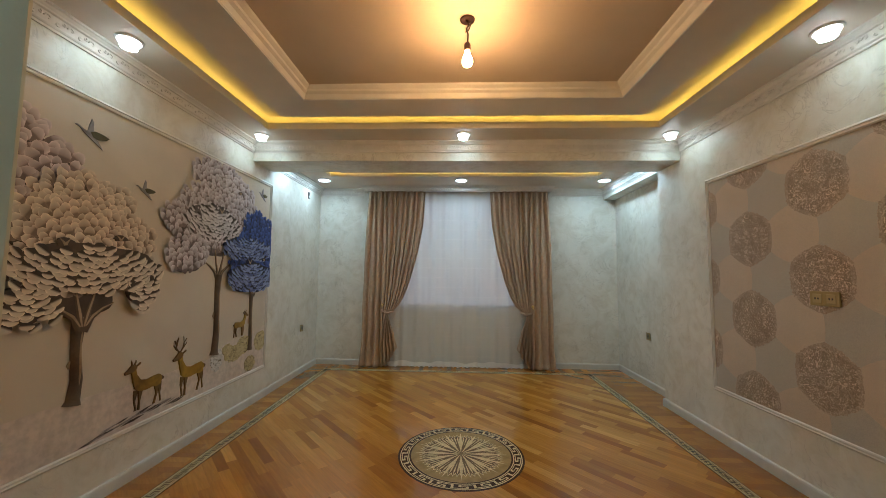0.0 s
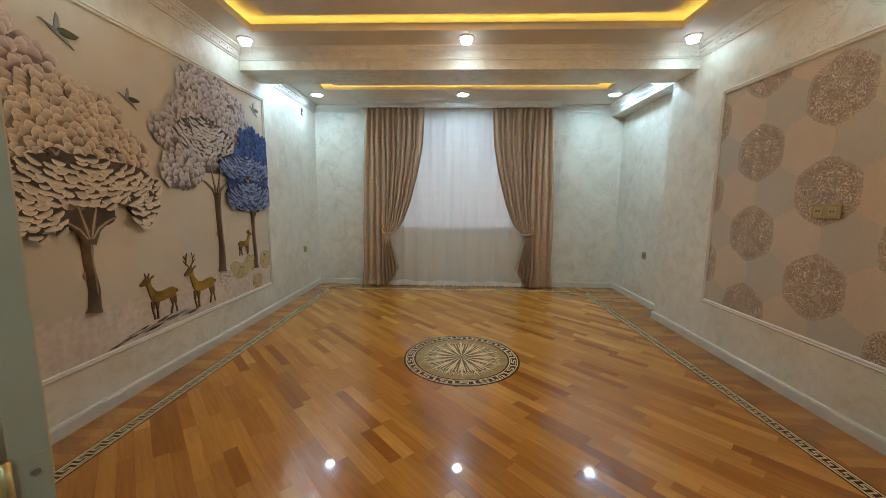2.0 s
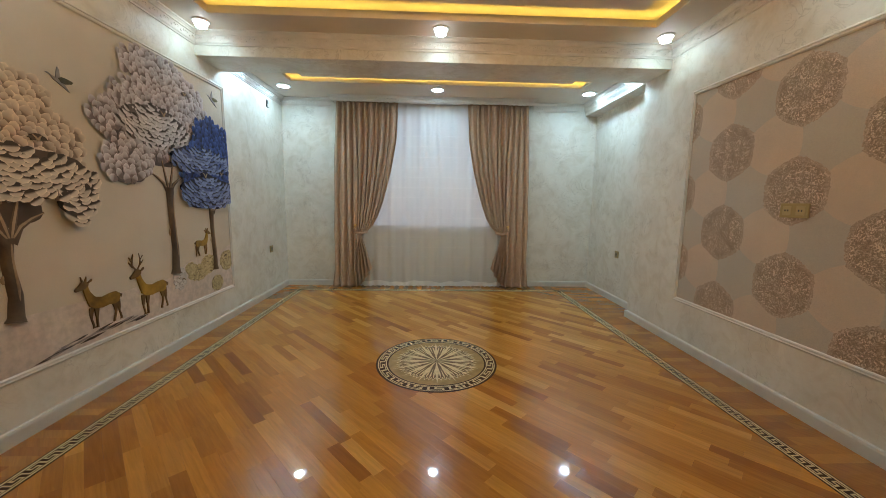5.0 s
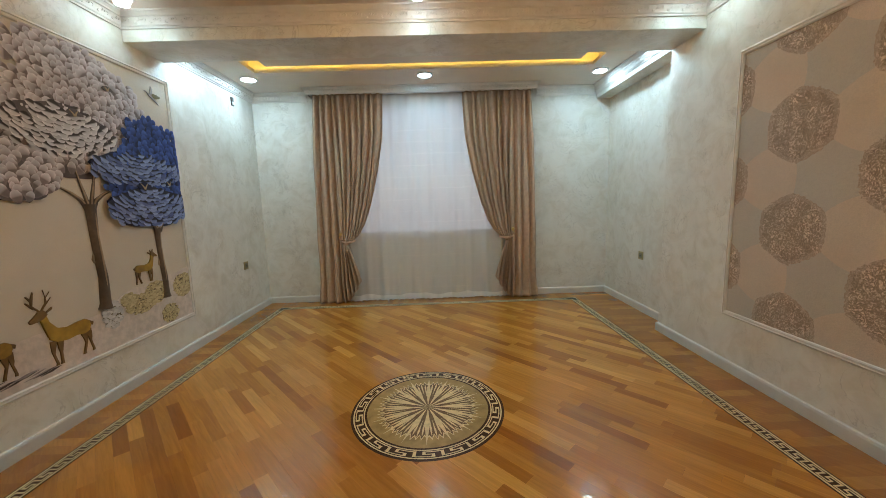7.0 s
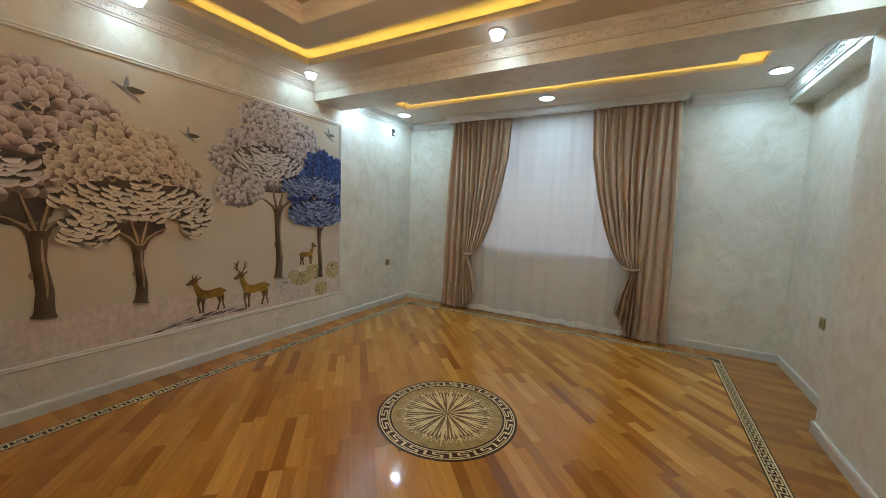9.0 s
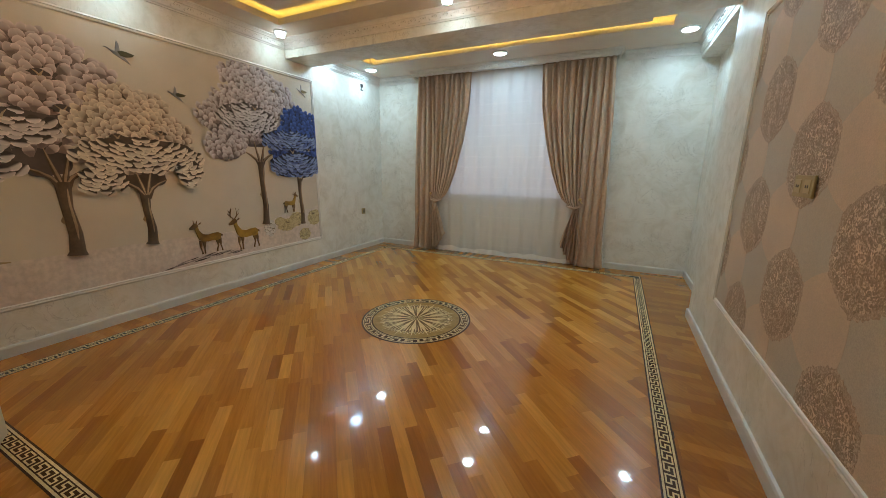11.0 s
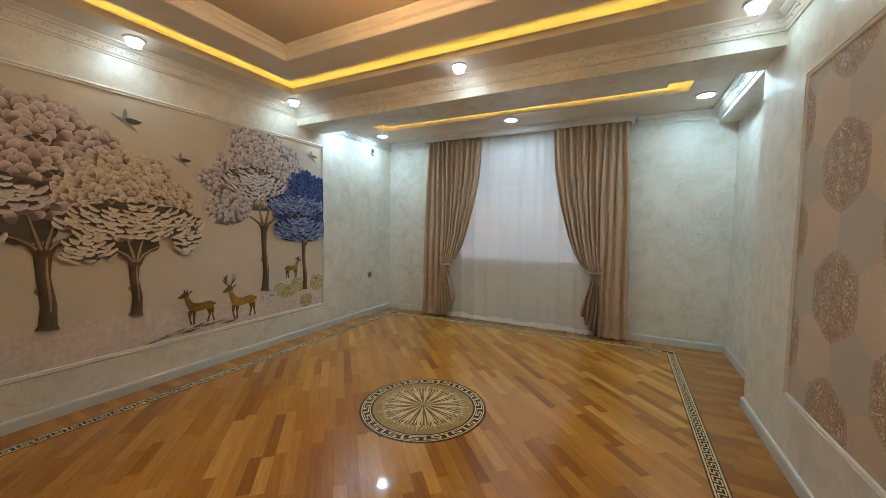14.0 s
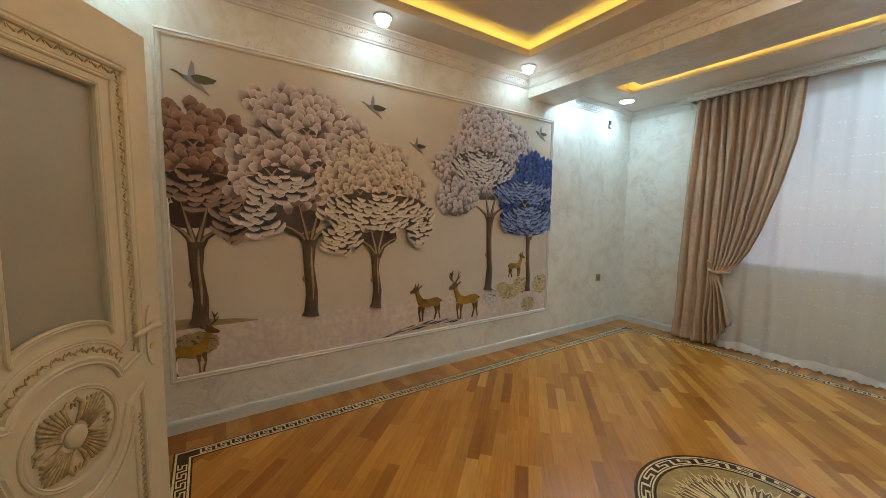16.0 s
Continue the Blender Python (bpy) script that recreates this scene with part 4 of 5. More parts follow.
def leaf(bm, y, z, angle, length, width, base, lift, fold):
    """One rounded leaf that rises from the paper towards its tip."""
    if not (EY0 < y < EY1 and EZ0 < z < EZ1):
        return
    ca, sa = math.cos(angle), math.sin(angle)
    ring_pts = ((0.0, 0.34), (0.30, 0.86), (0.62, 1.0), (0.88, 0.66))
    keep = lambda yy, zz, h: on_wall(min(max(yy, EY0), EY1), min(max(zz, EZ0), EZ1), h)
    left, right, mid = [], [], []
    for a, w in ring_pts:
        hgt = base + lift * a
        for lst, s in ((left, 1), (right, -1)):
            lst.append(bm.verts.new(keep(y + ca * a * length - s * sa * w * width / 2, z + sa * a * length + s * ca * w * width / 2, hgt)))
        mid.append(bm.verts.new(keep(y + ca * a * length, z + sa * a * length, hgt + fold)))
    tip = bm.verts.new(keep(y + ca * length * 1.03, z + sa * length * 1.03, base + lift))
    along = {tip: (1.0, 0.5)}
    for lst, side in ((left, 1.0 if ca > 0 else 0.0), (right, 0.0 if ca > 0 else 1.0), (mid, 0.5)):
        along.update((v, (a, side)) for v, (a, _) in zip(lst, ring_pts))
    faces = []
    for a in range(3):
        faces.append(bm.faces.new((left[a], mid[a], mid[a + 1], left[a + 1])))
        faces.append(bm.faces.new((mid[a], right[a], right[a + 1], mid[a + 1])))
    faces += [bm.faces.new((left[3], mid[3], tip)), bm.faces.new((mid[3], right[3], tip))]
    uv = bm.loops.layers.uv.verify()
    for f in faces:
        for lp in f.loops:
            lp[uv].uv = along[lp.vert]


def crown_lobe(bm, shade, lobe, rnd, size, level):
    """Rows of overlapping leaves over an ellipse. Style 'fan' opens upwards, 'shelf' lies in drooping layers, 'inner' is the dark hollow under the crown."""
    cy, cz, ry, rz, style = lobe
    base = 0.003 + LEVEL * level
    grow_y, grow_z, drop = {"fan": (0.50, 0.42, -0.30), "shelf": (0.36, 0.40, 0.32), "inner": (0.0, 0.0, 0.0)}[style]
    ry, rz, cz = max(0.04, ry - grow_y * size), max(0.03, rz - grow_z * size), cz + drop * size
    n = 30
    pts = []
    for k in range(n):
        a = 2 * math.pi * k / n
        rr = 0.96 + 0.06 * math.sin(5 * a + level)
        yy = min(max(cy + ry * rr * math.cos(a), EY0 + 0.002), EY1 - 0.002)
        pts.append((yy, cz + rz * rr * math.sin(a)))
    # dark sheet behind the leaves: the print's drawn shade, put in as colour
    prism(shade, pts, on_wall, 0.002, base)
    if style == "inner":
        return
    size *= 1.0 if style == "fan" else 0.78
    step = size * (0.36 if style == "fan" else 0.46)
    rows = max(3, round(2 * rz / step))
    for j in range(rows + 1):
        v = 1 - 2 * j / rows
        half = ry * math.sqrt(max(0.05, 1 - v * v * 0.96)) * (1 + 0.10 * noise.noise((level * 3.7, j * 0.9, size * 90)))
        m = max(2, round(2 * half / (size * (0.68 if style == "fan" else 1.04))))
        for i in range(m + 1):
            u = -1 + 2 * (i + 0.5 * (j % 2)) / m + rnd.uniform(-0.34, 0.34) / m
            edge_leaf = u * u + v * v > 0.72
            if abs(u) > 1.05 or (edge_leaf and rnd.random() < 0.14):
                continue
            y, z = cy + u * half, cz + v * rz + rnd.uniform(-0.34, 0.34) * step
            big = rnd.uniform(0.86, 1.18)
            if style == "fan":
                ang = math.atan2((v + 1.30) * rz, u * half + 1e-6) + rnd.uniform(-0.34, 0.34)
                ln, wd = size * 1.10 * big, size * 0.82 * big * rnd.uniform(0.86, 1.1)
            else:
                z -= 0.25 * size * u * u
                ang = math.radians(-90 + 36 * u) + rnd.uniform(-0.20, 0.20)
                ln, wd = size * 0.88 * big, size * 1.28 * big * rnd.uniform(0.9, 1.1)
            leaf(bm, y, z, ang, ln, wd, base + 0.0004 + rnd.uniform(0, 0.0005), rnd.uniform(0.0034, 0.0048), 0.0008)


def limb(bm, pts, widths, lift=0.0, bulge=0.30):
    """A printed trunk or branch: a low rounded ridge."""
    rings = []
    for i, (y, z) in enumerate(pts):
        a, b = pts[max(i - 1, 0)], pts[min(i + 1, len(pts) - 1)]
        d = Vector((b[0] - a[0], b[1] - a[1])).normalized()
        w = widths[i]
        ring_v = []
        for k in range(7):
            t = -1 + k / 3
            ring_v.append(bm.verts.new(on_wall(y - d.y * t * w / 2, z + d.x * t * w / 2, lift + 0.003 + bulge * w * math.sqrt(max(0, 1 - t * t)))))
        rings.append(ring_v)
    for a, b in zip(rings, rings[1:]):
        for k in range(6):
            bm.faces.new((a[k], a[k + 1], b[k + 1], b[k]))


def mural_tree(y, z0, zf, girth, lobes, tones, size, seed, label, front=0, hollows=()):
    """A printed tree: trunk and boughs, then tiers of leaves from back to front; the first tier is the dark hollow behind the boughs."""
    top = 0.004 + LEVEL * (front + len(lobes))
    rnd = random.Random(seed)
    bm = bmesh.new()
    lean = rnd.uniform(-0.015, 0.015)
    limb(bm, [(y + lean * 0.5, z0), (y + lean * 0.3 + 0.004, z0 + (zf - z0) * 0.06), (y + 0.012, z0 + (zf - z0) * 0.3), (y - 0.004, z0 + (zf - z0) * 0.65), (y, zf)], [girth * 1.5, girth * 1.15, girth, girth * 0.85, girth * 1.15])
    trunk = mural_part("trunk", bm, BARK, label + " trunk", smooth=True)
    bough = LEVEL * (front + 1) - 0.002
    for dy, dz, bend in ((-0.17, 0.10, 0.035), (0.16, 0.09, 0.035), (-0.06, 0.22, -0.03), (0.07, 0.24, -0.03)):
        dy = max(dy, EY0 + 0.01 - y)
        dy = min(dy, EY1 - 0.01 - y)
        bm = bmesh.new()
        limb(bm, [(y + dy * 0.05, zf - 0.05), (y + dy * 0.30, zf + dz * 0.18 + bend * 0.2), (y + dy * 0.62, zf + dz * 0.55 + bend * 0.3), (y + dy, zf + dz)], [girth * 0.66, girth * 0.44, girth * 0.30, girth * 0.16], bough, 0.10)
        mural_part("branch", bm, BARK, "brown printed branch", trunk, smooth=True)
        bm = bmesh.new()
        off = girth * 0.10
        limb(bm, [(y + dy * 0.08, zf - 0.03 + off), (y + dy * 0.30, zf + dz * 0.18 + bend * 0.2 + off), (y + dy * 0.62, zf + dz * 0.55 + bend * 0.3 + off * 0.7), (y + dy, zf + dz)], [girth * 0.12, girth * 0.20, girth * 0.14, girth * 0.06], bough + girth * 0.055, 0.10)
        mural_part("bough_light", bm, BARK_LIGHT, "pale gilded print along the branch", trunk, smooth=True)
    bm = bmesh.new()
    limb(bm, [(y + girth * 0.16, z0 + 0.05), (y + girth * 0.22, z0 + (zf - z0) * 0.4), (y + girth * 0.10, z0 + (zf - z0) * 0.7), (y + girth * 0.14, zf - 0.01)], [girth * 0.05, girth * 0.20, girth * 0.16, girth * 0.10], girth * 0.29, 0.16)
    mural_part("bark_light", bm, BARK_LIGHT, "pale gilded print down the bark", trunk, smooth=True)
    bm = bmesh.new()
    limb(bm, [(y - girth * 0.42, z0 + (zf - z0) * 0.45), (y - girth * 0.52, z0 + (zf - z0) * 0.49), (y - girth * 0.40, z0 + (zf - z0) * 0.54)], [0.012, 0.02, 0.010])
    mural_part("knot", bm, BARK_LIGHT, "pale printed knot", trunk, smooth=True)
    shade = bmesh.new()
    bms = {0: bmesh.new(), 1: bmesh.new()}
    for level, lobe in enumerate(lobes, front):
        crown_lobe(bms[1 if lobe[4] == "shelf" else 0], shade, lobe, rnd, size, level)
    for hy, hz, hw in hollows:
        # a dark gap between two tiers, with twigs across it
        pts = [(hy + hw * (1 + 0.2 * math.sin(3 * k)) * math.cos(k * math.pi / 7), hz + hw * 0.40 * (1 + 0.3 * math.sin(5 * k)) * math.sin(k * math.pi / 7)) for k in range(14)]
        pts = clip_rect(pts, EY0, EZ0, EY1, EZ1)
        deep = top + 0.004
        prism(shade, pts, on_wall, 0.003, deep)
        bm = bmesh.new()
        for s in (-1, 0.7):
            if EY0 < hy + s * hw < EY1:
                limb(bm, [(hy, hz - hw * 0.36), (hy + s * hw * 0.25, hz), (hy + s * hw * 0.62, hz + hw * 0.32)], [0.014, 0.010, 0.004], deep - 0.003, 0.15)
        mural_part("branch", bm, BARK_LIGHT, "thin pale printed twig", trunk, smooth=True)
    mural_part("crown_shade", shade, tones[2], "dark printed shade between the leaves of the crown", trunk)
    for k in (0, 1):
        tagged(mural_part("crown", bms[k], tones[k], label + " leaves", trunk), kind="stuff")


LM = leaf_mat
mural_tree(3.10, 0.595, 1.25, 0.068, [(3.06, 1.50, 0.19, 0.11, "inner"), (3.00, 1.64, 0.42, 0.22, "fan"), (3.06, 2.055, 0.30, 0.142, "fan"), (3.30, 1.97, 0.24, 0.12, "fan"), (2.66, 1.647, 0.173, 0.135, "fan"), (3.13, 1.83, 0.48, 0.16, "fan"), (2.738, 1.40, 0.195, 0.148, "fan"), (3.00, 1.67, 0.32, 0.15, "shelf")],
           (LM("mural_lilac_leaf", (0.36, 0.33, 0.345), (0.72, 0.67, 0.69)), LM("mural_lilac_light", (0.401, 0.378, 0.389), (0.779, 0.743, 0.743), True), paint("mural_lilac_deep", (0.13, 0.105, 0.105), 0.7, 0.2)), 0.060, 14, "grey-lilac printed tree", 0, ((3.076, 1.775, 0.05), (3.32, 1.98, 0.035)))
mural_tree(3.595, 0.535, 1.09, 0.055, [(3.56, 1.22, 0.33, 0.15, "inner"), (3.58, 1.36, 0.35, 0.20, "fan"), (3.64, 1.69, 0.27, 0.16, "fan"), (3.62, 1.53, 0.33, 0.14, "fan"), (3.49, 1.485, 0.38, 0.125, "shelf"), (3.565, 1.225, 0.37, 0.15, "shelf")],
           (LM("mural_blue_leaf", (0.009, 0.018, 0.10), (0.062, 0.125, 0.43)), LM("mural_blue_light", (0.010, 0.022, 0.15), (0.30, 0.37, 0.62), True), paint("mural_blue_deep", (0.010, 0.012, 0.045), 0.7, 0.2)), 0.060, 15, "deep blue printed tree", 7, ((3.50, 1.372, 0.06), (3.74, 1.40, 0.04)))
mural_tree(0.945, 0.62, 1.09, 0.072, [(0.95, 1.25, 0.15, 0.09, "inner"), (0.98, 1.42, 0.20, 0.17, "fan"), (0.955, 1.70, 0.228, 0.145, "fan"), (0.925, 1.54, 0.185, 0.11, "fan"), (1.116, 1.215, 0.085, 0.13, "shelf"), (0.955, 1.38, 0.21, 0.12, "shelf")],
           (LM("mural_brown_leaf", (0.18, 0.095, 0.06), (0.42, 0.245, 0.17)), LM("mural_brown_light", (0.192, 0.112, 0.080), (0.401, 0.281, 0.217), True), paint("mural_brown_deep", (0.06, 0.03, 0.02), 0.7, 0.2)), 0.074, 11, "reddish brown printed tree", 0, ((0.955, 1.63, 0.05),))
mural_tree(1.555, 0.58, 1.09, 0.078, [(1.49, 1.25, 0.15, 0.13, "inner"), (1.43, 1.44, 0.30, 0.19, "fan"), (1.519, 1.877, 0.31, 0.161, "fan"), (1.84, 1.773, 0.153, 0.10, "fan"), (1.477, 1.623, 0.40, 0.14, "fan"), (1.265, 1.233, 0.129, 0.142, "shelf"), (1.42, 1.42, 0.23, 0.13, "shelf")],
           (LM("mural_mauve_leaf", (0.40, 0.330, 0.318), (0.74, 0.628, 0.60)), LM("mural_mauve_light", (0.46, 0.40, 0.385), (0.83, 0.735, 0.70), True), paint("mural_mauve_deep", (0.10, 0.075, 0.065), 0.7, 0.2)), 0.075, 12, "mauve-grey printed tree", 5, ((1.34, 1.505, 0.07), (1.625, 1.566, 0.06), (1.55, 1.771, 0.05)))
mural_tree(2.02, 0.575, 1.00, 0.066, [(2.02, 1.12, 0.17, 0.10, "inner"), (2.04, 1.30, 0.40, 0.17, "fan"), (2.00, 1.62, 0.26, 0.16, "fan"), (2.01, 1.47, 0.40, 0.17, "fan"), (1.76, 1.09, 0.141, 0.115, "shelf"), (2.365, 1.139, 0.115, 0.127, "shelf"), (2.04, 1.28, 0.425, 0.14, "shelf")],
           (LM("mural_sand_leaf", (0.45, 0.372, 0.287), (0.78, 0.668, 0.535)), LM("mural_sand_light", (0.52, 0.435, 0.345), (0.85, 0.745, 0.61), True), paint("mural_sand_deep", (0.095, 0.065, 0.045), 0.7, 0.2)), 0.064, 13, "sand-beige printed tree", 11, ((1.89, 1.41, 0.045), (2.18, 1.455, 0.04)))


def deer_shape(y, z, s, face, antlers, label):
    """A plain golden deer silhouette with brown legs; y, z at the feet, s the body length, face -1 looks towards the door."""
    bm = bmesh.new()

    def flat(pts, h, tone=0):
        pts = clip_rect([(y + face * a * s, z + b * s) for a, b in pts], EY0, EZ0, EY1, EZ1)
        if len(pts) >= 3:
            before = len(bm.faces)
            prism(bm, pts, on_wall, 0.002, h)
            bm.faces.ensure_lookup_table()
            for f in bm.faces[before:]:
                f.material_index = tone

    flat([(-0.52, 0.66), (-0.50, 0.78), (-0.40, 0.85), (-0.22, 0.84), (0.02, 0.80), (0.20, 0.84), (0.34, 0.90), (0.44, 0.80), (0.43, 0.64), (0.30, 0.54), (0.06, 0.50), (-0.16, 0.53), (-0.34, 0.50), (-0.47, 0.54)], 0.012)
    flat([(0.24, 0.84), (0.36, 0.64), (0.45, 0.70), (0.52, 0.96), (0.57, 1.20), (0.44, 1.24), (0.39, 1.04)], 0.013)
    flat([(0.40, 1.22), (0.50, 1.14), (0.62, 1.11), (0.75, 1.10), (0.77, 1.16), (0.66, 1.24), (0.58, 1.32), (0.46, 1.33)], 0.014, 1)
    flat([(0.38, 1.30), (0.28, 1.36), (0.30, 1.30), (0.42, 1.25)], 0.013, 1)
    for a, k, bend, lift in ((-0.45, -0.08, -0.03, 0.008), (-0.31, 0.02, -0.05, 0.0115), (0.22, 0.02, 0.015, 0.0115), (0.36, -0.02, 0.03, 0.008)):
        flat([(a - 0.075, 0.58), (a + 0.075, 0.58), (a + 0.045 + bend, 0.36), (a + 0.026 + bend, 0.27), (a + 0.026 + k, 0.05), (a + 0.045 + k, 0.0), (a - 0.02 + k, 0.0), (a - 0.018 + k, 0.05), (a - 0.018 + bend, 0.27), (a - 0.04 + bend, 0.36)], lift, 1)
    flat([(-0.50, 0.78), (-0.60, 0.72), (-0.57, 0.64), (-0.49, 0.70)], 0.011, 1)
    if antlers:
        for d in (-1, 1):
            for seg in ([(0.49, 1.30), (0.53, 1.30), (0.54 + d * 0.14, 1.47), (0.50 + d * 0.15, 1.48)], [(0.50 + d * 0.15, 1.46), (0.54 + d * 0.14, 1.46), (0.52 + d * 0.15, 1.62), (0.50 + d * 0.10, 1.78), (0.49 + d * 0.10, 1.76)],
                        [(0.51 + d * 0.10, 1.42), (0.53 + d * 0.12, 1.40), (0.52 + d * 0.25, 1.56), (0.51 + d * 0.25, 1.58)], [(0.50 + d * 0.13, 1.58), (0.53 + d * 0.14, 1.56), (0.51 + d * 0.24, 1.70), (0.50 + d * 0.23, 1.71)]):
                flat(seg, 0.008, 1)
    else:
        flat([(0.44, 1.30), (0.49, 1.31), (0.42, 1.45)], 0.010, 1)
        flat([(0.52, 1.32), (0.56, 1.31), (0.58, 1.47)], 0.010, 1)
    mural_part("deer_figure", bm, OCHRE, label).data.materials.append(DEER_BROWN)


deer_shape(2.47, 0.41, 0.215, -1, False, "plain golden doe silhouette")
deer_shape(2.855, 0.375, 0.24, -1, True, "plain golden stag silhouette")
deer_shape(3.43, 0.69, 0.155, 1, False, "small plain golden deer silhouette")
deer_shape(0.885, 0.335, 0.20, 1, True, "plain golden stag silhouette at the mural edge")


def bird_shape(y, z, s):
    bm, bm2 = bmesh.new(), bmesh.new()
    g = lambda pts: [(y + a * s, z + b * s) for a, b in pts]
    prism(bm, g([(-0.10, -0.05), (-0.02, 0.34), (0.06, 0.62), (0.14, 0.50), (0.16, 0.10), (0.10, -0.10)]), on_wall, 0.001, 0.007)
    prism(bm, g([(-0.62, 0.14), (-0.52, 0.18), (-0.20, -0.12), (0.30, -0.40), (0.62, -0.60), (0.40, -0.30), (0.10, -0.05), (-0.20, 0.04), (-0.48, 0.10)]), on_wall, 0.001, 0.008)
    prism(bm2, g([(0.02, 0.02), (0.22, 0.12), (0.52, 0.10), (0.88, 0.02), (0.74, -0.12), (0.46, -0.20), (0.16, -0.18)]), on_wall, 0.001, 0.010)
    body = mural_part("bird_figure", bm, BIRD_GREY, "plain grey bird shape")
    mural_part("wing", bm2, BIRD_OLIVE, "dark olive wing", body)


for y, z, s in ((0.955, 1.985, 0.140), (1.995, 2.01, 0.122), (2.35, 1.785, 0.095), (3.71, 2.055, 0.10)):
    bird_shape(y, z, s)


# ---- door leaf ----
LEAF, LT = 0.655, 0.034
leaf_top = tagged(empty("door_1"), "open cream door leaf with frosted glass and gilded carving", "door", kind="structure")


def leaf_part(name, bm, material, label="", parent=None, smooth=False):
    bmesh.ops.recalc_face_normals(bm, faces=bm.faces[:])
    return part(name, bm, material, parent or leaf_top, label, smooth)


GU0, GU1, GZ0, GZ1 = 0.20, 0.455, 1.05, 1.775     # glass
MID = LEAF / 2
arch = lambda u, z, rise, half: z + rise * math.sqrt(max(0, 1 - ((u - MID) / half) ** 2))
bm = boxes((0, 0, 0.012, GU0, LT, 2.0), (GU1, 0, 0.012, LEAF, LT, 2.0), (GU0, 0, GZ1, GU1, LT, 2.0), (GU0, 0, 0.012, GU1, LT, GZ0))
leaf_part("slab", bm, DOOR_PAINT)
n = 16
pts = [(GU0 + (GU1 - GU0) * i / n, arch(GU0 + (GU1 - GU0) * i / n, GZ0, 0.055, 0.14)) for i in range(n + 1)]
bm = prism(bmesh.new(), [(GU0, GZ0 - 0.001), (GU1, GZ0 - 0.001)] + pts[::-1], lambda a, b, h: (a, h, b), 0.001, LT - 0.001)
leaf_part("arched_rail", bm, DOOR_PAINT)
leaf_part("glass", boxes((GU0 - 0.003, LT / 2 - 0.003, GZ0 - 0.004, GU1 + 0.003, LT / 2 + 0.003, GZ1 + 0.003)), FROST, "grey frosted glass pane")


def bead(name, line, width, height, material, label="", face=LT, closed=False):
    """A rounded bead laid on the leaf's face along a line of (u, z)."""
    bm = bmesh.new()
    rings = []
    m = len(line)
    for i, (u, z) in enumerate(line):
        a = line[i - 1] if closed or i else line[i]
        b = line[(i + 1) % m] if closed or i < m - 1 else line[i]
        d = Vector((b[0] - a[0], b[1] - a[1])).normalized()
        rings.append([bm.verts.new((u - d.y * o * width, face - 0.001 + h * height, z + d.x * o * width)) for o, h in ((-0.5, 0), (-0.42, 0.7), (-0.2, 1), (0.1, 0.75), (0.3, 1), (0.45, 0.6), (0.5, 0))])
    for i in range(m if closed else m - 1):
        for k in range(6):
            bm.faces.new((rings[i][k], rings[i][k + 1], rings[(i + 1) % m][k + 1], rings[(i + 1) % m][k]))
    return leaf_part(name, bm, material, label)


def dense(line, step=0.02):
    out = []
    for a, b in zip(line, line[1:]):
        k = max(1, int(math.dist(a, b) / step))
        out += [(a[0] + (b[0] - a[0]) * i / k, a[1] + (b[1] - a[1]) * i / k) for i in range(k)]
    return out + [line[-1]]


OU0, OU1 = 0.095, LEAF - 0.095
archline = [(MID + 0.155 * math.cos(a), 0.885 + 0.115 * math.sin(a)) for a in (math.radians(k) for k in range(12, 169, 12))]
outline = dense([(OU0, 1.86), (OU1, 1.86), (OU1, 0.945), (0.487, 0.912)]) + archline + dense([(LEAF - 0.487, 0.912), (OU0, 0.945), (OU0, 1.86)])
bead("panel_moulding", outline, 0.026, 0.012, DOOR_PAINT)
inner = dense([(OU0 + 0.045, 1.815), (OU1 - 0.045, 1.815), (OU1 - 0.045, 1.0)]) + [(MID + 0.165 * math.cos(a), 0.955 + 0.10 * math.sin(a)) for a in (math.radians(k) for k in range(14, 167, 12))] + dense([(OU0 + 0.045, 1.0), (OU0 + 0.045, 1.815)])
bead("inner_moulding", inner, 0.016, 0.008, DOOR_PAINT)
bead("glazing_bead", dense([(GU0 - 0.008, GZ1 + 0.008), (GU1 + 0.008, GZ1 + 0.008), (GU1 + 0.008, GZ0)]) + [(u, z + 0.002) for u, z in pts[::-1]] + dense([(GU0 - 0.008, GZ0), (GU0 - 0.008, GZ1 + 0.008)]), 0.014, 0.010, DOOR_PAINT)
# gilded rope ornament between the mouldings
rope = dense([(OU0 + 0.022, 1.838), (OU1 - 0.022, 1.838), (OU1 - 0.022, 0.975)], 0.02) + [(MID + 0.160 * math.cos(a), 0.922 + 0.108 * math.sin(a)) for a in (math.radians(k) for k in range(14, 167, 6))] + dense([(OU0 + 0.022, 0.975), (OU0 + 0.022, 1.838)], 0.02)
bm = bmesh.new()
for i, ((u, z), (u2, z2)) in enumerate(zip(rope, rope[1:])):
    d = Vector((u2 - u, z2 - z)).normalized()
    s = 0.006 if i % 2 else -0.006
    tube(bm, [(u - d.y * s, LT, z + d.x * s), (u + d.x * 0.010 + d.y * s, LT + 0.005, z + d.y * 0.010 - d.x * s), (u + d.x * 0.018 - d.y * s * 0.4, LT, z + d.y * 0.018 + d.x * s * 0.4)], [0.002, 0.0035, 0.0015], 4)
tagged(leaf_part("rope_ornament", bm, DOOR_GILT, "thin gilded rope ornament"), kind="stuff")
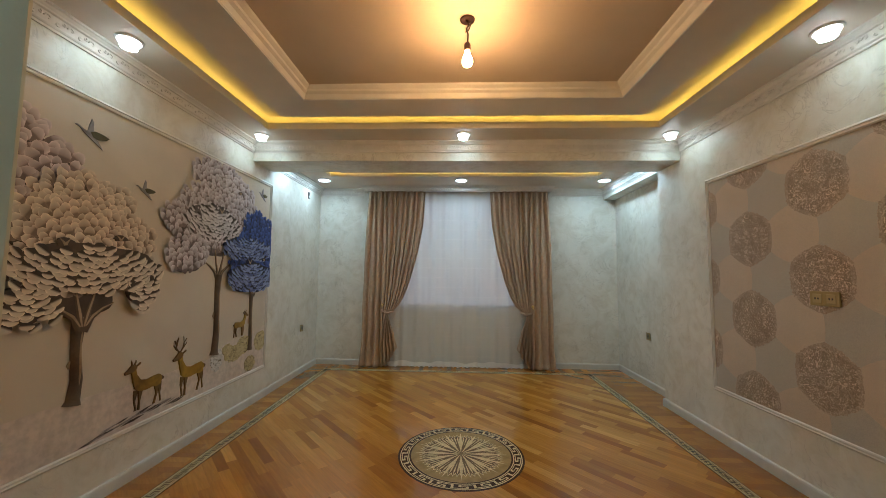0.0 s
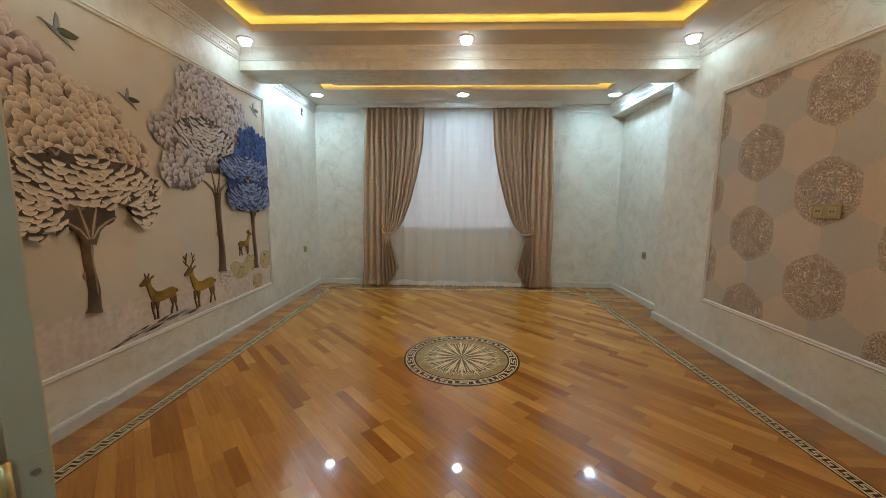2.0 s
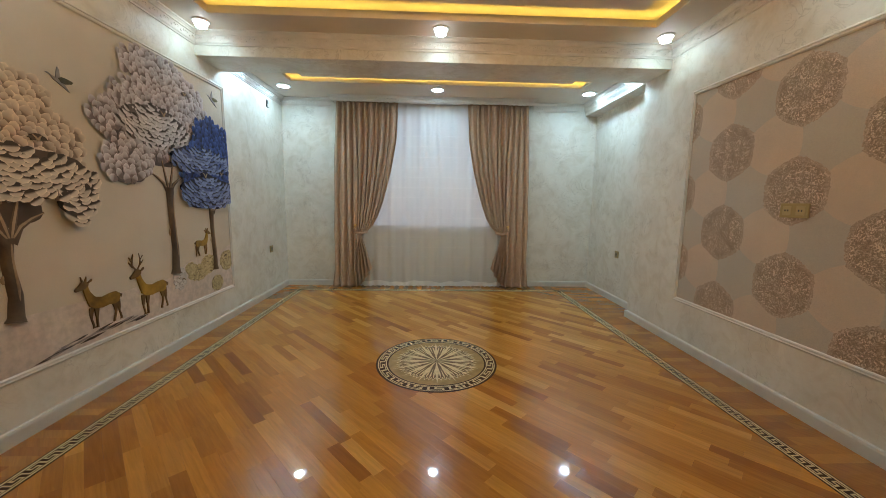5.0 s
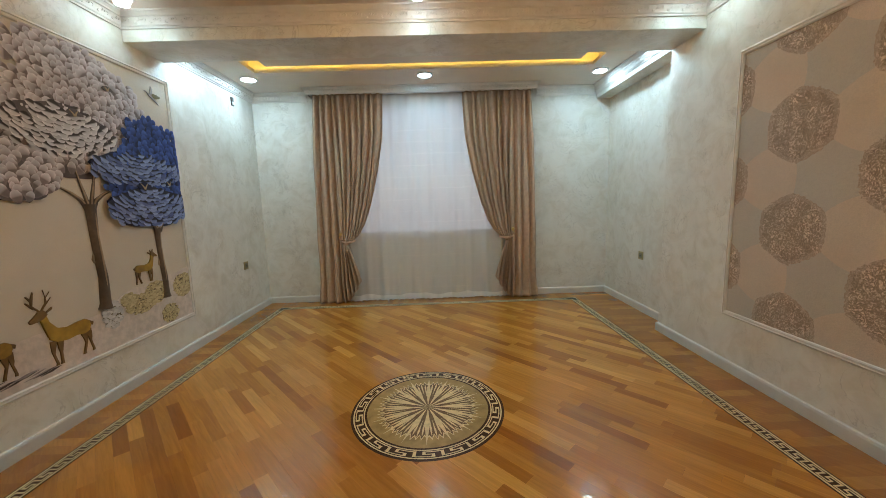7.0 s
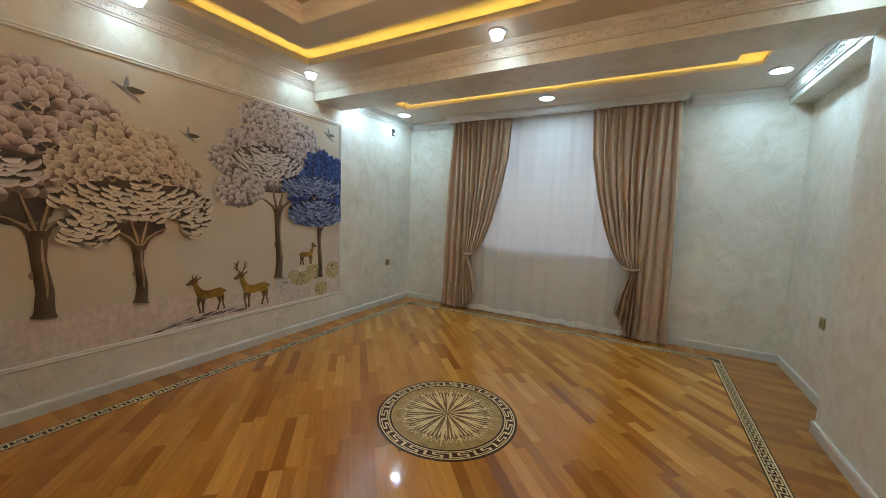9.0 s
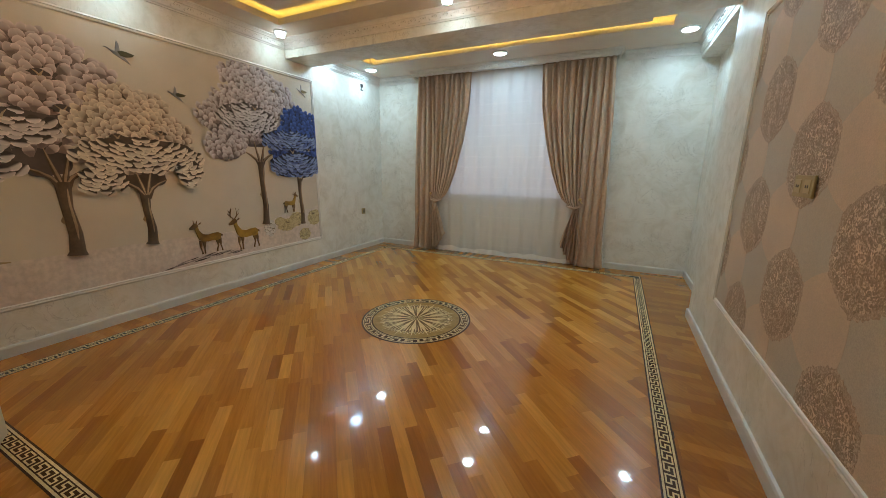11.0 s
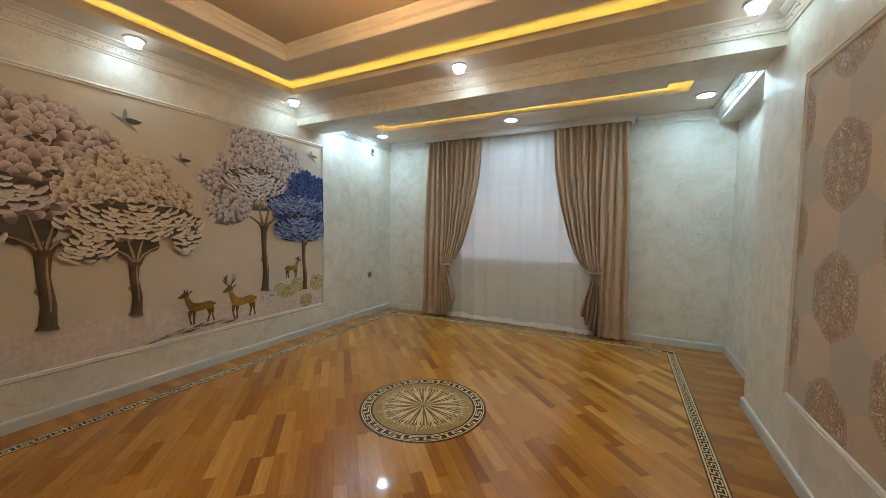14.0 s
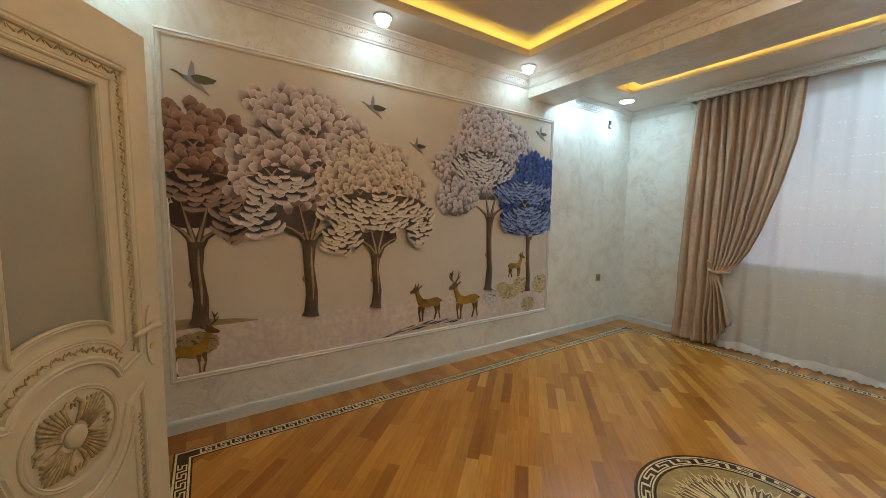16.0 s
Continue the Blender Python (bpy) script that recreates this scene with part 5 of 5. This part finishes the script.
# carved rosette
RC = (MID, LT, 0.80)
bead("rosette_ring", [(RC[0] + 0.130 * math.cos(2 * math.pi * k / 40), RC[2] + 0.130 * math.sin(2 * math.pi * k / 40)) for k in range(40)], 0.016, 0.009, DOOR_PAINT, closed=True)
rosette = leaf_part("rosette", lathe(bmesh.new(), [(0.03, 0), (0.03, 0.008), (0.024, 0.012), (0.008, 0.013)], RC, 24, "y"), DOOR_PAINT, smooth=True)
for k in range(4):
    bm = bmesh.new()
    for j in range(-4, 5):
        a = math.pi / 4 + k * math.pi / 2 + j * 0.115
        r1 = 0.116 - 0.006 * abs(j)
        tube(bm, [(RC[0] + r * math.cos(a), LT + h, RC[2] + r * math.sin(a)) for r, h in ((0.040, 0.001), (0.070, 0.006), (r1, 0.005), (r1 + 0.004, 0.0))], [0.002, 0.0042, 0.0052, 0.002], 5)
    leaf_part("shell", bm, DOOR_GILT, "gilded carved shell", rosette, smooth=True)
for k in range(4):
    bm = bmesh.new()
    for s in (-1, 1):
        a0 = k * math.pi / 2
        tube(bm, [(RC[0] + r * math.cos(a0 + s * o), LT + 0.004, RC[2] + r * math.sin(a0 + s * o)) for r, o in ((0.036, 0.1), (0.060, 0.30), (0.088, 0.28), (0.104, 0.12), (0.096, 0.02), (0.082, 0.08))], [0.003, 0.006, 0.006, 0.005, 0.004, 0.002], 6)
    leaf_part("acanthus", bm, DOOR_GILT, "gilded carved leaf", rosette, smooth=True)
# lower panel with a dished top
low = dense([(OU1, 0.15), (OU1, 0.84), (0.50, 0.80)]) + [(MID + 0.165 * math.cos(a), 0.80 + 0.20 * math.sin(a)) for a in (math.radians(k) for k in range(-8, -173, -12))] + dense([(LEAF - 0.50, 0.80), (OU0, 0.84), (OU0, 0.15)])
bead("lower_moulding", dense([(OU0, 0.15), (OU1, 0.15)]) + low, 0.024, 0.012, DOOR_PAINT)
low2 = dense([(OU1 - 0.04, 0.19), (OU1 - 0.04, 0.775), (0.50, 0.745)]) + [(MID + 0.20 * math.cos(a), 0.79 + 0.24 * math.sin(a)) for a in (math.radians(k) for k in range(-14, -167, -12))] + dense([(LEAF - 0.50, 0.745), (OU0 + 0.04, 0.775), (OU0 + 0.04, 0.19)])
bead("lower_inner_moulding", dense([(OU0 + 0.04, 0.19), (OU1 - 0.04, 0.19)]) + low2, 0.014, 0.008, DOOR_PAINT)
bm = bmesh.new()
for sgn in (0, 1):
    for i in range(24):
        u = OU1 - 0.020 if sgn else OU0 + 0.020
        z = 0.20 + i * 0.023
        tube(bm, [(u - 0.005, LT, z), (u + 0.004, LT + 0.005, z + 0.010), (u - 0.002, LT, z + 0.018)], [0.002, 0.0035, 0.0015], 4)
tagged(leaf_part("rope_ornament", bm, DOOR_GILT, "thin gilded rope ornament"), kind="stuff")
# handle on its plate
plate_pts = [(LEAF - 0.062, 0.90), (LEAF - 0.050, 0.885), (LEAF - 0.038, 0.90), (LEAF - 0.030, 0.93), (LEAF - 0.032, 1.05), (LEAF - 0.040, 1.085), (LEAF - 0.050, 1.10), (LEAF - 0.060, 1.085), (LEAF - 0.068, 1.05), (LEAF - 0.070, 0.93)]
handle = leaf_part("handle_plate", rounded(prism(bmesh.new(), plate_pts, lambda a, b, h: (a, h, b), LT - 0.001, LT + 0.006), 0.0015, 1), DOOR_PAINT, "shaped cream metal handle plate")
leaf_part("lever", tube(bmesh.new(), [(LEAF - 0.05, LT + 0.004, 1.03), (LEAF - 0.05, LT + 0.034, 1.03), (LEAF - 0.062, LT + 0.042, 1.032), (LEAF - 0.09, LT + 0.042, 1.036), (LEAF - 0.135, LT + 0.040, 1.028), (LEAF - 0.155, LT + 0.036, 1.020)], [0.011, 0.010, 0.011, 0.010, 0.009, 0.007], 10), DOOR_PAINT, "curved lever", handle, True)
leaf_part("keyhole", lathe(bmesh.new(), [(0.004, 0.0), (0.011, 0.0), (0.011, 0.003), (0.004, 0.003)], (LEAF - 0.05, LT + 0.006, 0.955), 14, "y"), BRASS, "brass lock cylinder", handle)
for hz in (0.22, 0.98, 1.88):
    hinge = leaf_part("hinge", tube(bmesh.new(), [(-0.006, -0.005, hz - 0.05), (-0.006, -0.005, hz + 0.05)], 0.007, 10), BRASS, "brass hinge", smooth=True)
    leaf_part("hinge_plate", boxes((-0.0015, 0.006, hz - 0.045, 0.001, LT - 0.002, hz + 0.045)), DOOR_PAINT, "painted hinge plate", hinge)
    for dz in (-0.022, 0.022):
        leaf_part("screw", lathe(bmesh.new(), [(0.002, 0.0), (0.006, 0.0), (0.005, -0.002), (0.002, -0.002)], (-0.0015, 0.02, hz + dz), 10, "x"), CHROME, "", hinge)
DOOR_ANGLE = math.degrees(math.atan2(0.945 - 0.60, -0.765 + 0.215))
leaf_top.matrix_basis = pose(-0.215, 0.60, 0, 0, 0, DOOR_ANGLE) @ Matrix.Diagonal((1, -1, 1, 1))


# ---- parquet, border and medallion ----
BX0, BX1, BYN, BYF, BW = -1.655, 2.345, 0.915, 5.69, 0.095
KW = 0.35
KEY_BARS = ((0.5 - KW, 0.5 - KW, 0.5 + KW, 4.5 + KW), (0.5 + KW, 4.5 - KW, 4.5 - KW, 4.5 + KW), (4.5 - KW, 2.5 - KW, 4.5 + KW, 4.5 + KW),
            (2.5 + KW, 2.5 - KW, 4.5 - KW, 2.5 + KW), (2.5 - KW, 0.5 - KW, 2.5 + KW, 2.5 + KW), (2.5 + KW, 0.5 - KW, 6.5 - KW, 0.5 + KW))
DEC = [(p / 6, q / 5, r / 6, t / 5) for p, q, r, t in KEY_BARS]

border = tagged(empty("floor_border", (0, 0, 0)), "dark and pale inlaid meander border in the parquet", "floor border", kind="structure")
part("border_ground", boxes(*ring(BX0, BYN, BX1, BYF, BX0 + BW, BYN + BW, BX1 - BW, BYF - BW, -0.010, 0.0012)), INLAY_DARK, border, "dark inlaid band")
E1, E2 = 0.009, 0.019
part("pale_line", boxes(*ring(BX0 + E1, BYN + E1, BX1 - E1, BYF - E1, BX0 + E2, BYN + E2, BX1 - E2, BYF - E2, 0.0005, 0.0020)), INLAY_LIGHT, border, "pale inlaid line")
I1, I2 = BW - E2, BW - E1
part("pale_line", boxes(*ring(BX0 + I1, BYN + I1, BX1 - I1, BYF - I1, BX0 + I2, BYN + I2, BX1 - I2, BYF - I2, 0.0005, 0.0020)), INLAY_LIGHT, border, "pale inlaid line")
KEYH = BW - 2 * E2 - 0.008
KEYL = 0.078
bm = bmesh.new()
for a, b, c, d in DEC:
    box(bm, a * KEYL, b * KEYH, 0.0004, c * KEYL, d * KEYH, 0.0018)
kme = bpy.data.meshes.new("meander")
bm.to_mesh(kme)
bm.free()
kme.materials.append(INLAY_LIGHT)
OFF = E2 + 0.004
for x0, y0, ln, turn in ((BX0 + OFF, BYN + BW, BYF - BYN - 2 * BW, 90), (BX1 - OFF, BYF - BW, BYF - BYN - 2 * BW, -90), (BX0 + BW, BYF - OFF, BX1 - BX0 - 2 * BW, 0), (BX1 - BW, BYN + OFF, BX1 - BX0 - 2 * BW, 180)):
    k = int(ln / KEYL)
    for i in range(k):
        ob = new("meander", kme)
        ob.parent = border
        ob.matrix_basis = pose(x0, y0, 0, 0, 0, turn) @ Matrix.Translation(((i + 0.5 * (ln / KEYL - k)) * KEYL, 0, 0)) @ Matrix.Diagonal((1, -1, 1, 1))

MED = (0.387, 3.205)
MR = 0.500
med = tagged(empty("floor_medallion", (*MED, 0)), "round inlaid compass-star medallion with meander rim in the parquet", "floor medallion", kind="structure")


def disc(r, z):
    bm = bmesh.new()
    prism(bm, [(r * math.cos(2 * math.pi * k / 96), r * math.sin(2 * math.pi * k / 96)) for k in range(96)], lambda a, b, h: (a, b, h), -0.002, z)
    return bm


def annulus(r0, r1, z):
    bm = bmesh.new()
    v = [[bm.verts.new((r * math.cos(2 * math.pi * k / 96), r * math.sin(2 * math.pi * k / 96), z)) for k in range(96)] for r in (r0, r1)]
    for k in range(96):
        bm.faces.new((v[0][k], v[1][k], v[1][(k + 1) % 96], v[0][(k + 1) % 96]))
    return bm


part("rim", disc(MR, 0.0012), INLAY_DARK, med, "dark inlaid rim")
part("pale_line", annulus(0.476, 0.484, 0.0020), INLAY_LIGHT, med)
part("pale_line", annulus(0.412, 0.420, 0.0020), INLAY_LIGHT, med)
bm = bmesh.new()
for i in range(18):
    for a, b, c, d in DEC:
        for s in range(3):
            a0, a1 = (2 * math.pi / 18 * (i + a + (c - a) * t / 3) for t in (s, s + 1))
            r0, r1 = 0.424 + 0.047 * b, 0.424 + 0.047 * d
            bm.faces.new([bm.verts.new((r * math.cos(t), r * math.sin(t), 0.0020)) for r, t in ((r0, a0), (r1, a0), (r1, a1), (r0, a1))])
bmesh.ops.recalc_face_normals(bm, faces=bm.faces[:])
part("meander_ring", bm, INLAY_LIGHT, med, "pale meander inlay")
part("field", disc(0.398, 0.0022), INLAY_TAN, med, "tan burr-wood field")
NR = 16
ST = 2 * math.pi / NR


def toothed(scale):
    """Outline of the star's ground: three teeth between each two long rays."""
    pts = []
    for i in range(NR * 4):
        t = ST * i / 4
        deep = 0.005 * math.sin(2.4 * i)
        pts += [((0.338 + deep if i % 4 else 0.322) * scale, t), ((0.298 + deep) * scale, t + ST / 8)]
    return [(r * math.cos(t), r * math.sin(t)) for r, t in pts]


for nm, scale, z, material in (("star_outline", 1.0, 0.0027, INLAY_LIGHT), ("star_ground", 0.955, 0.0031, INLAY_MID)):
    bm = bmesh.new()
    rim_pts = [bm.verts.new((x, y, z)) for x, y in toothed(scale)]
    hub_pt = bm.verts.new((0, 0, z))
    for p, q in zip(rim_pts, rim_pts[1:] + rim_pts[:1]):
        bm.faces.new((hub_pt, p, q))
    part(nm, bm, material, med)
for i in range(NR):
    for k, (tip, belly, wide, start) in enumerate(((0.378, 0.19, 0.44, 0.006), (0.306, 0.250, 0.13, 0.12), (0.320, 0.262, 0.12, 0.14), (0.306, 0.250, 0.13, 0.12))):
        t = ST * (i + k / 4)
        bm = bmesh.new()
        bm.faces.new([bm.verts.new((r * math.cos(q), r * math.sin(q), 0.0036)) for r, q in ((start, t), (belly, t - wide * ST * 0.5), (tip, t), (belly, t + wide * ST * 0.5))])
        part("long_ray" if k == 0 else "short_ray", bm, INLAY_LIGHT, med)

floor = tagged(empty("floor"), "glossy varnished parquet of warm reddish oak blocks laid diagonally", "floor", kind="structure")
rest, edge = bmesh.new(), bmesh.new()
PW, PL = 0.071, 0.52
count = 0


def lay(poly, rest):
    """One parquet block; the blocks that the walk passes nearest are pieces of their own."""
    global count
    if len(poly) < 3:
        return
    area = 0.5 * abs(sum(a[0] * b[1] - b[0] * a[1] for a, b in zip(poly, poly[1:] + poly[:1])))
    if area < 0.0004:
        return
    cx, cy = sum(p[0] for p in poly) / len(poly), sum(p[1] for p in poly) / len(poly)
    if 1.0 < cy < 2.9 and -1.0 < cx < 2.0 and count < 300 and area > 0.02 and rest is not edge:
        count += 1
        bm = prism(bmesh.new(), poly, lambda a, b, h: (a, b, h), -0.010, 0.0)
        part("parquet_block", bm, PLANK, floor)
    else:
        z = 0.0
        lo = [rest.verts.new((a, b, -0.010)) for a, b in poly]
        hi = [rest.verts.new((a, b, z)) for a, b in poly]
        rest.faces.new(hi)
        for i in range(len(poly)):
            rest.faces.new((lo[i], lo[(i + 1) % len(poly)], hi[(i + 1) % len(poly)], hi[i]))


def field(x0, y0, x1, y1, angle, seed, target):
    """Blocks in rows along the angle, clipped to a rectangle, with hairline joints."""
    rnd = random.Random(seed)
    c, s = math.cos(angle), math.sin(angle)
    mx, my = (x0 + x1) / 2, (y0 + y1) / 2
    reach = math.hypot(x1 - x0, y1 - y0) / 2 + PL
    gap = 0.00018
    k = -int(reach / PW) - 1
    while k * PW < reach:
        u = -reach - rnd.random() * PL
        while u < reach:
            ln = PL * rnd.choice((0.62, 0.8, 1.0, 1.0, 1.2))
            quad = [(u + gap, k * PW + gap), (u + ln - gap, k * PW + gap), (u + ln - gap, (k + 1) * PW - gap), (u + gap, (k + 1) * PW - gap)]
            lay(clip_rect([(mx + a * c - b * s, my + a * s + b * c) for a, b in quad], x0, y0, x1, y1), target)
            u += ln
        k += 1


field(BX0 + BW, BYN + BW, BX1 - BW, BYF - BW, radians(133), 2, rest)
field(X0 + 0.001, YN - 0.2, BX0, YF - 0.001, 0, 3, edge)
field(BX1, NICHE_Y, X1 - 0.001, BY1, 0, 4, edge)
field(BX1, BY1, XR - 0.001, YF - 0.001, 0, 5, edge)
field(BX0, BYF, BX1, YF - 0.001, radians(90), 6, edge)
field(BX0, HALL_Y, BX1, BYN, radians(90), 7, edge)
tagged(part("parquet_edge", edge, PLANK_EDGE, floor, "reddish parquet blocks between border and skirting"), kind="stuff")
tagged(part("parquet_rest", rest, PLANK_REST, floor, "varnished parquet blocks along the walls"), kind="stuff")
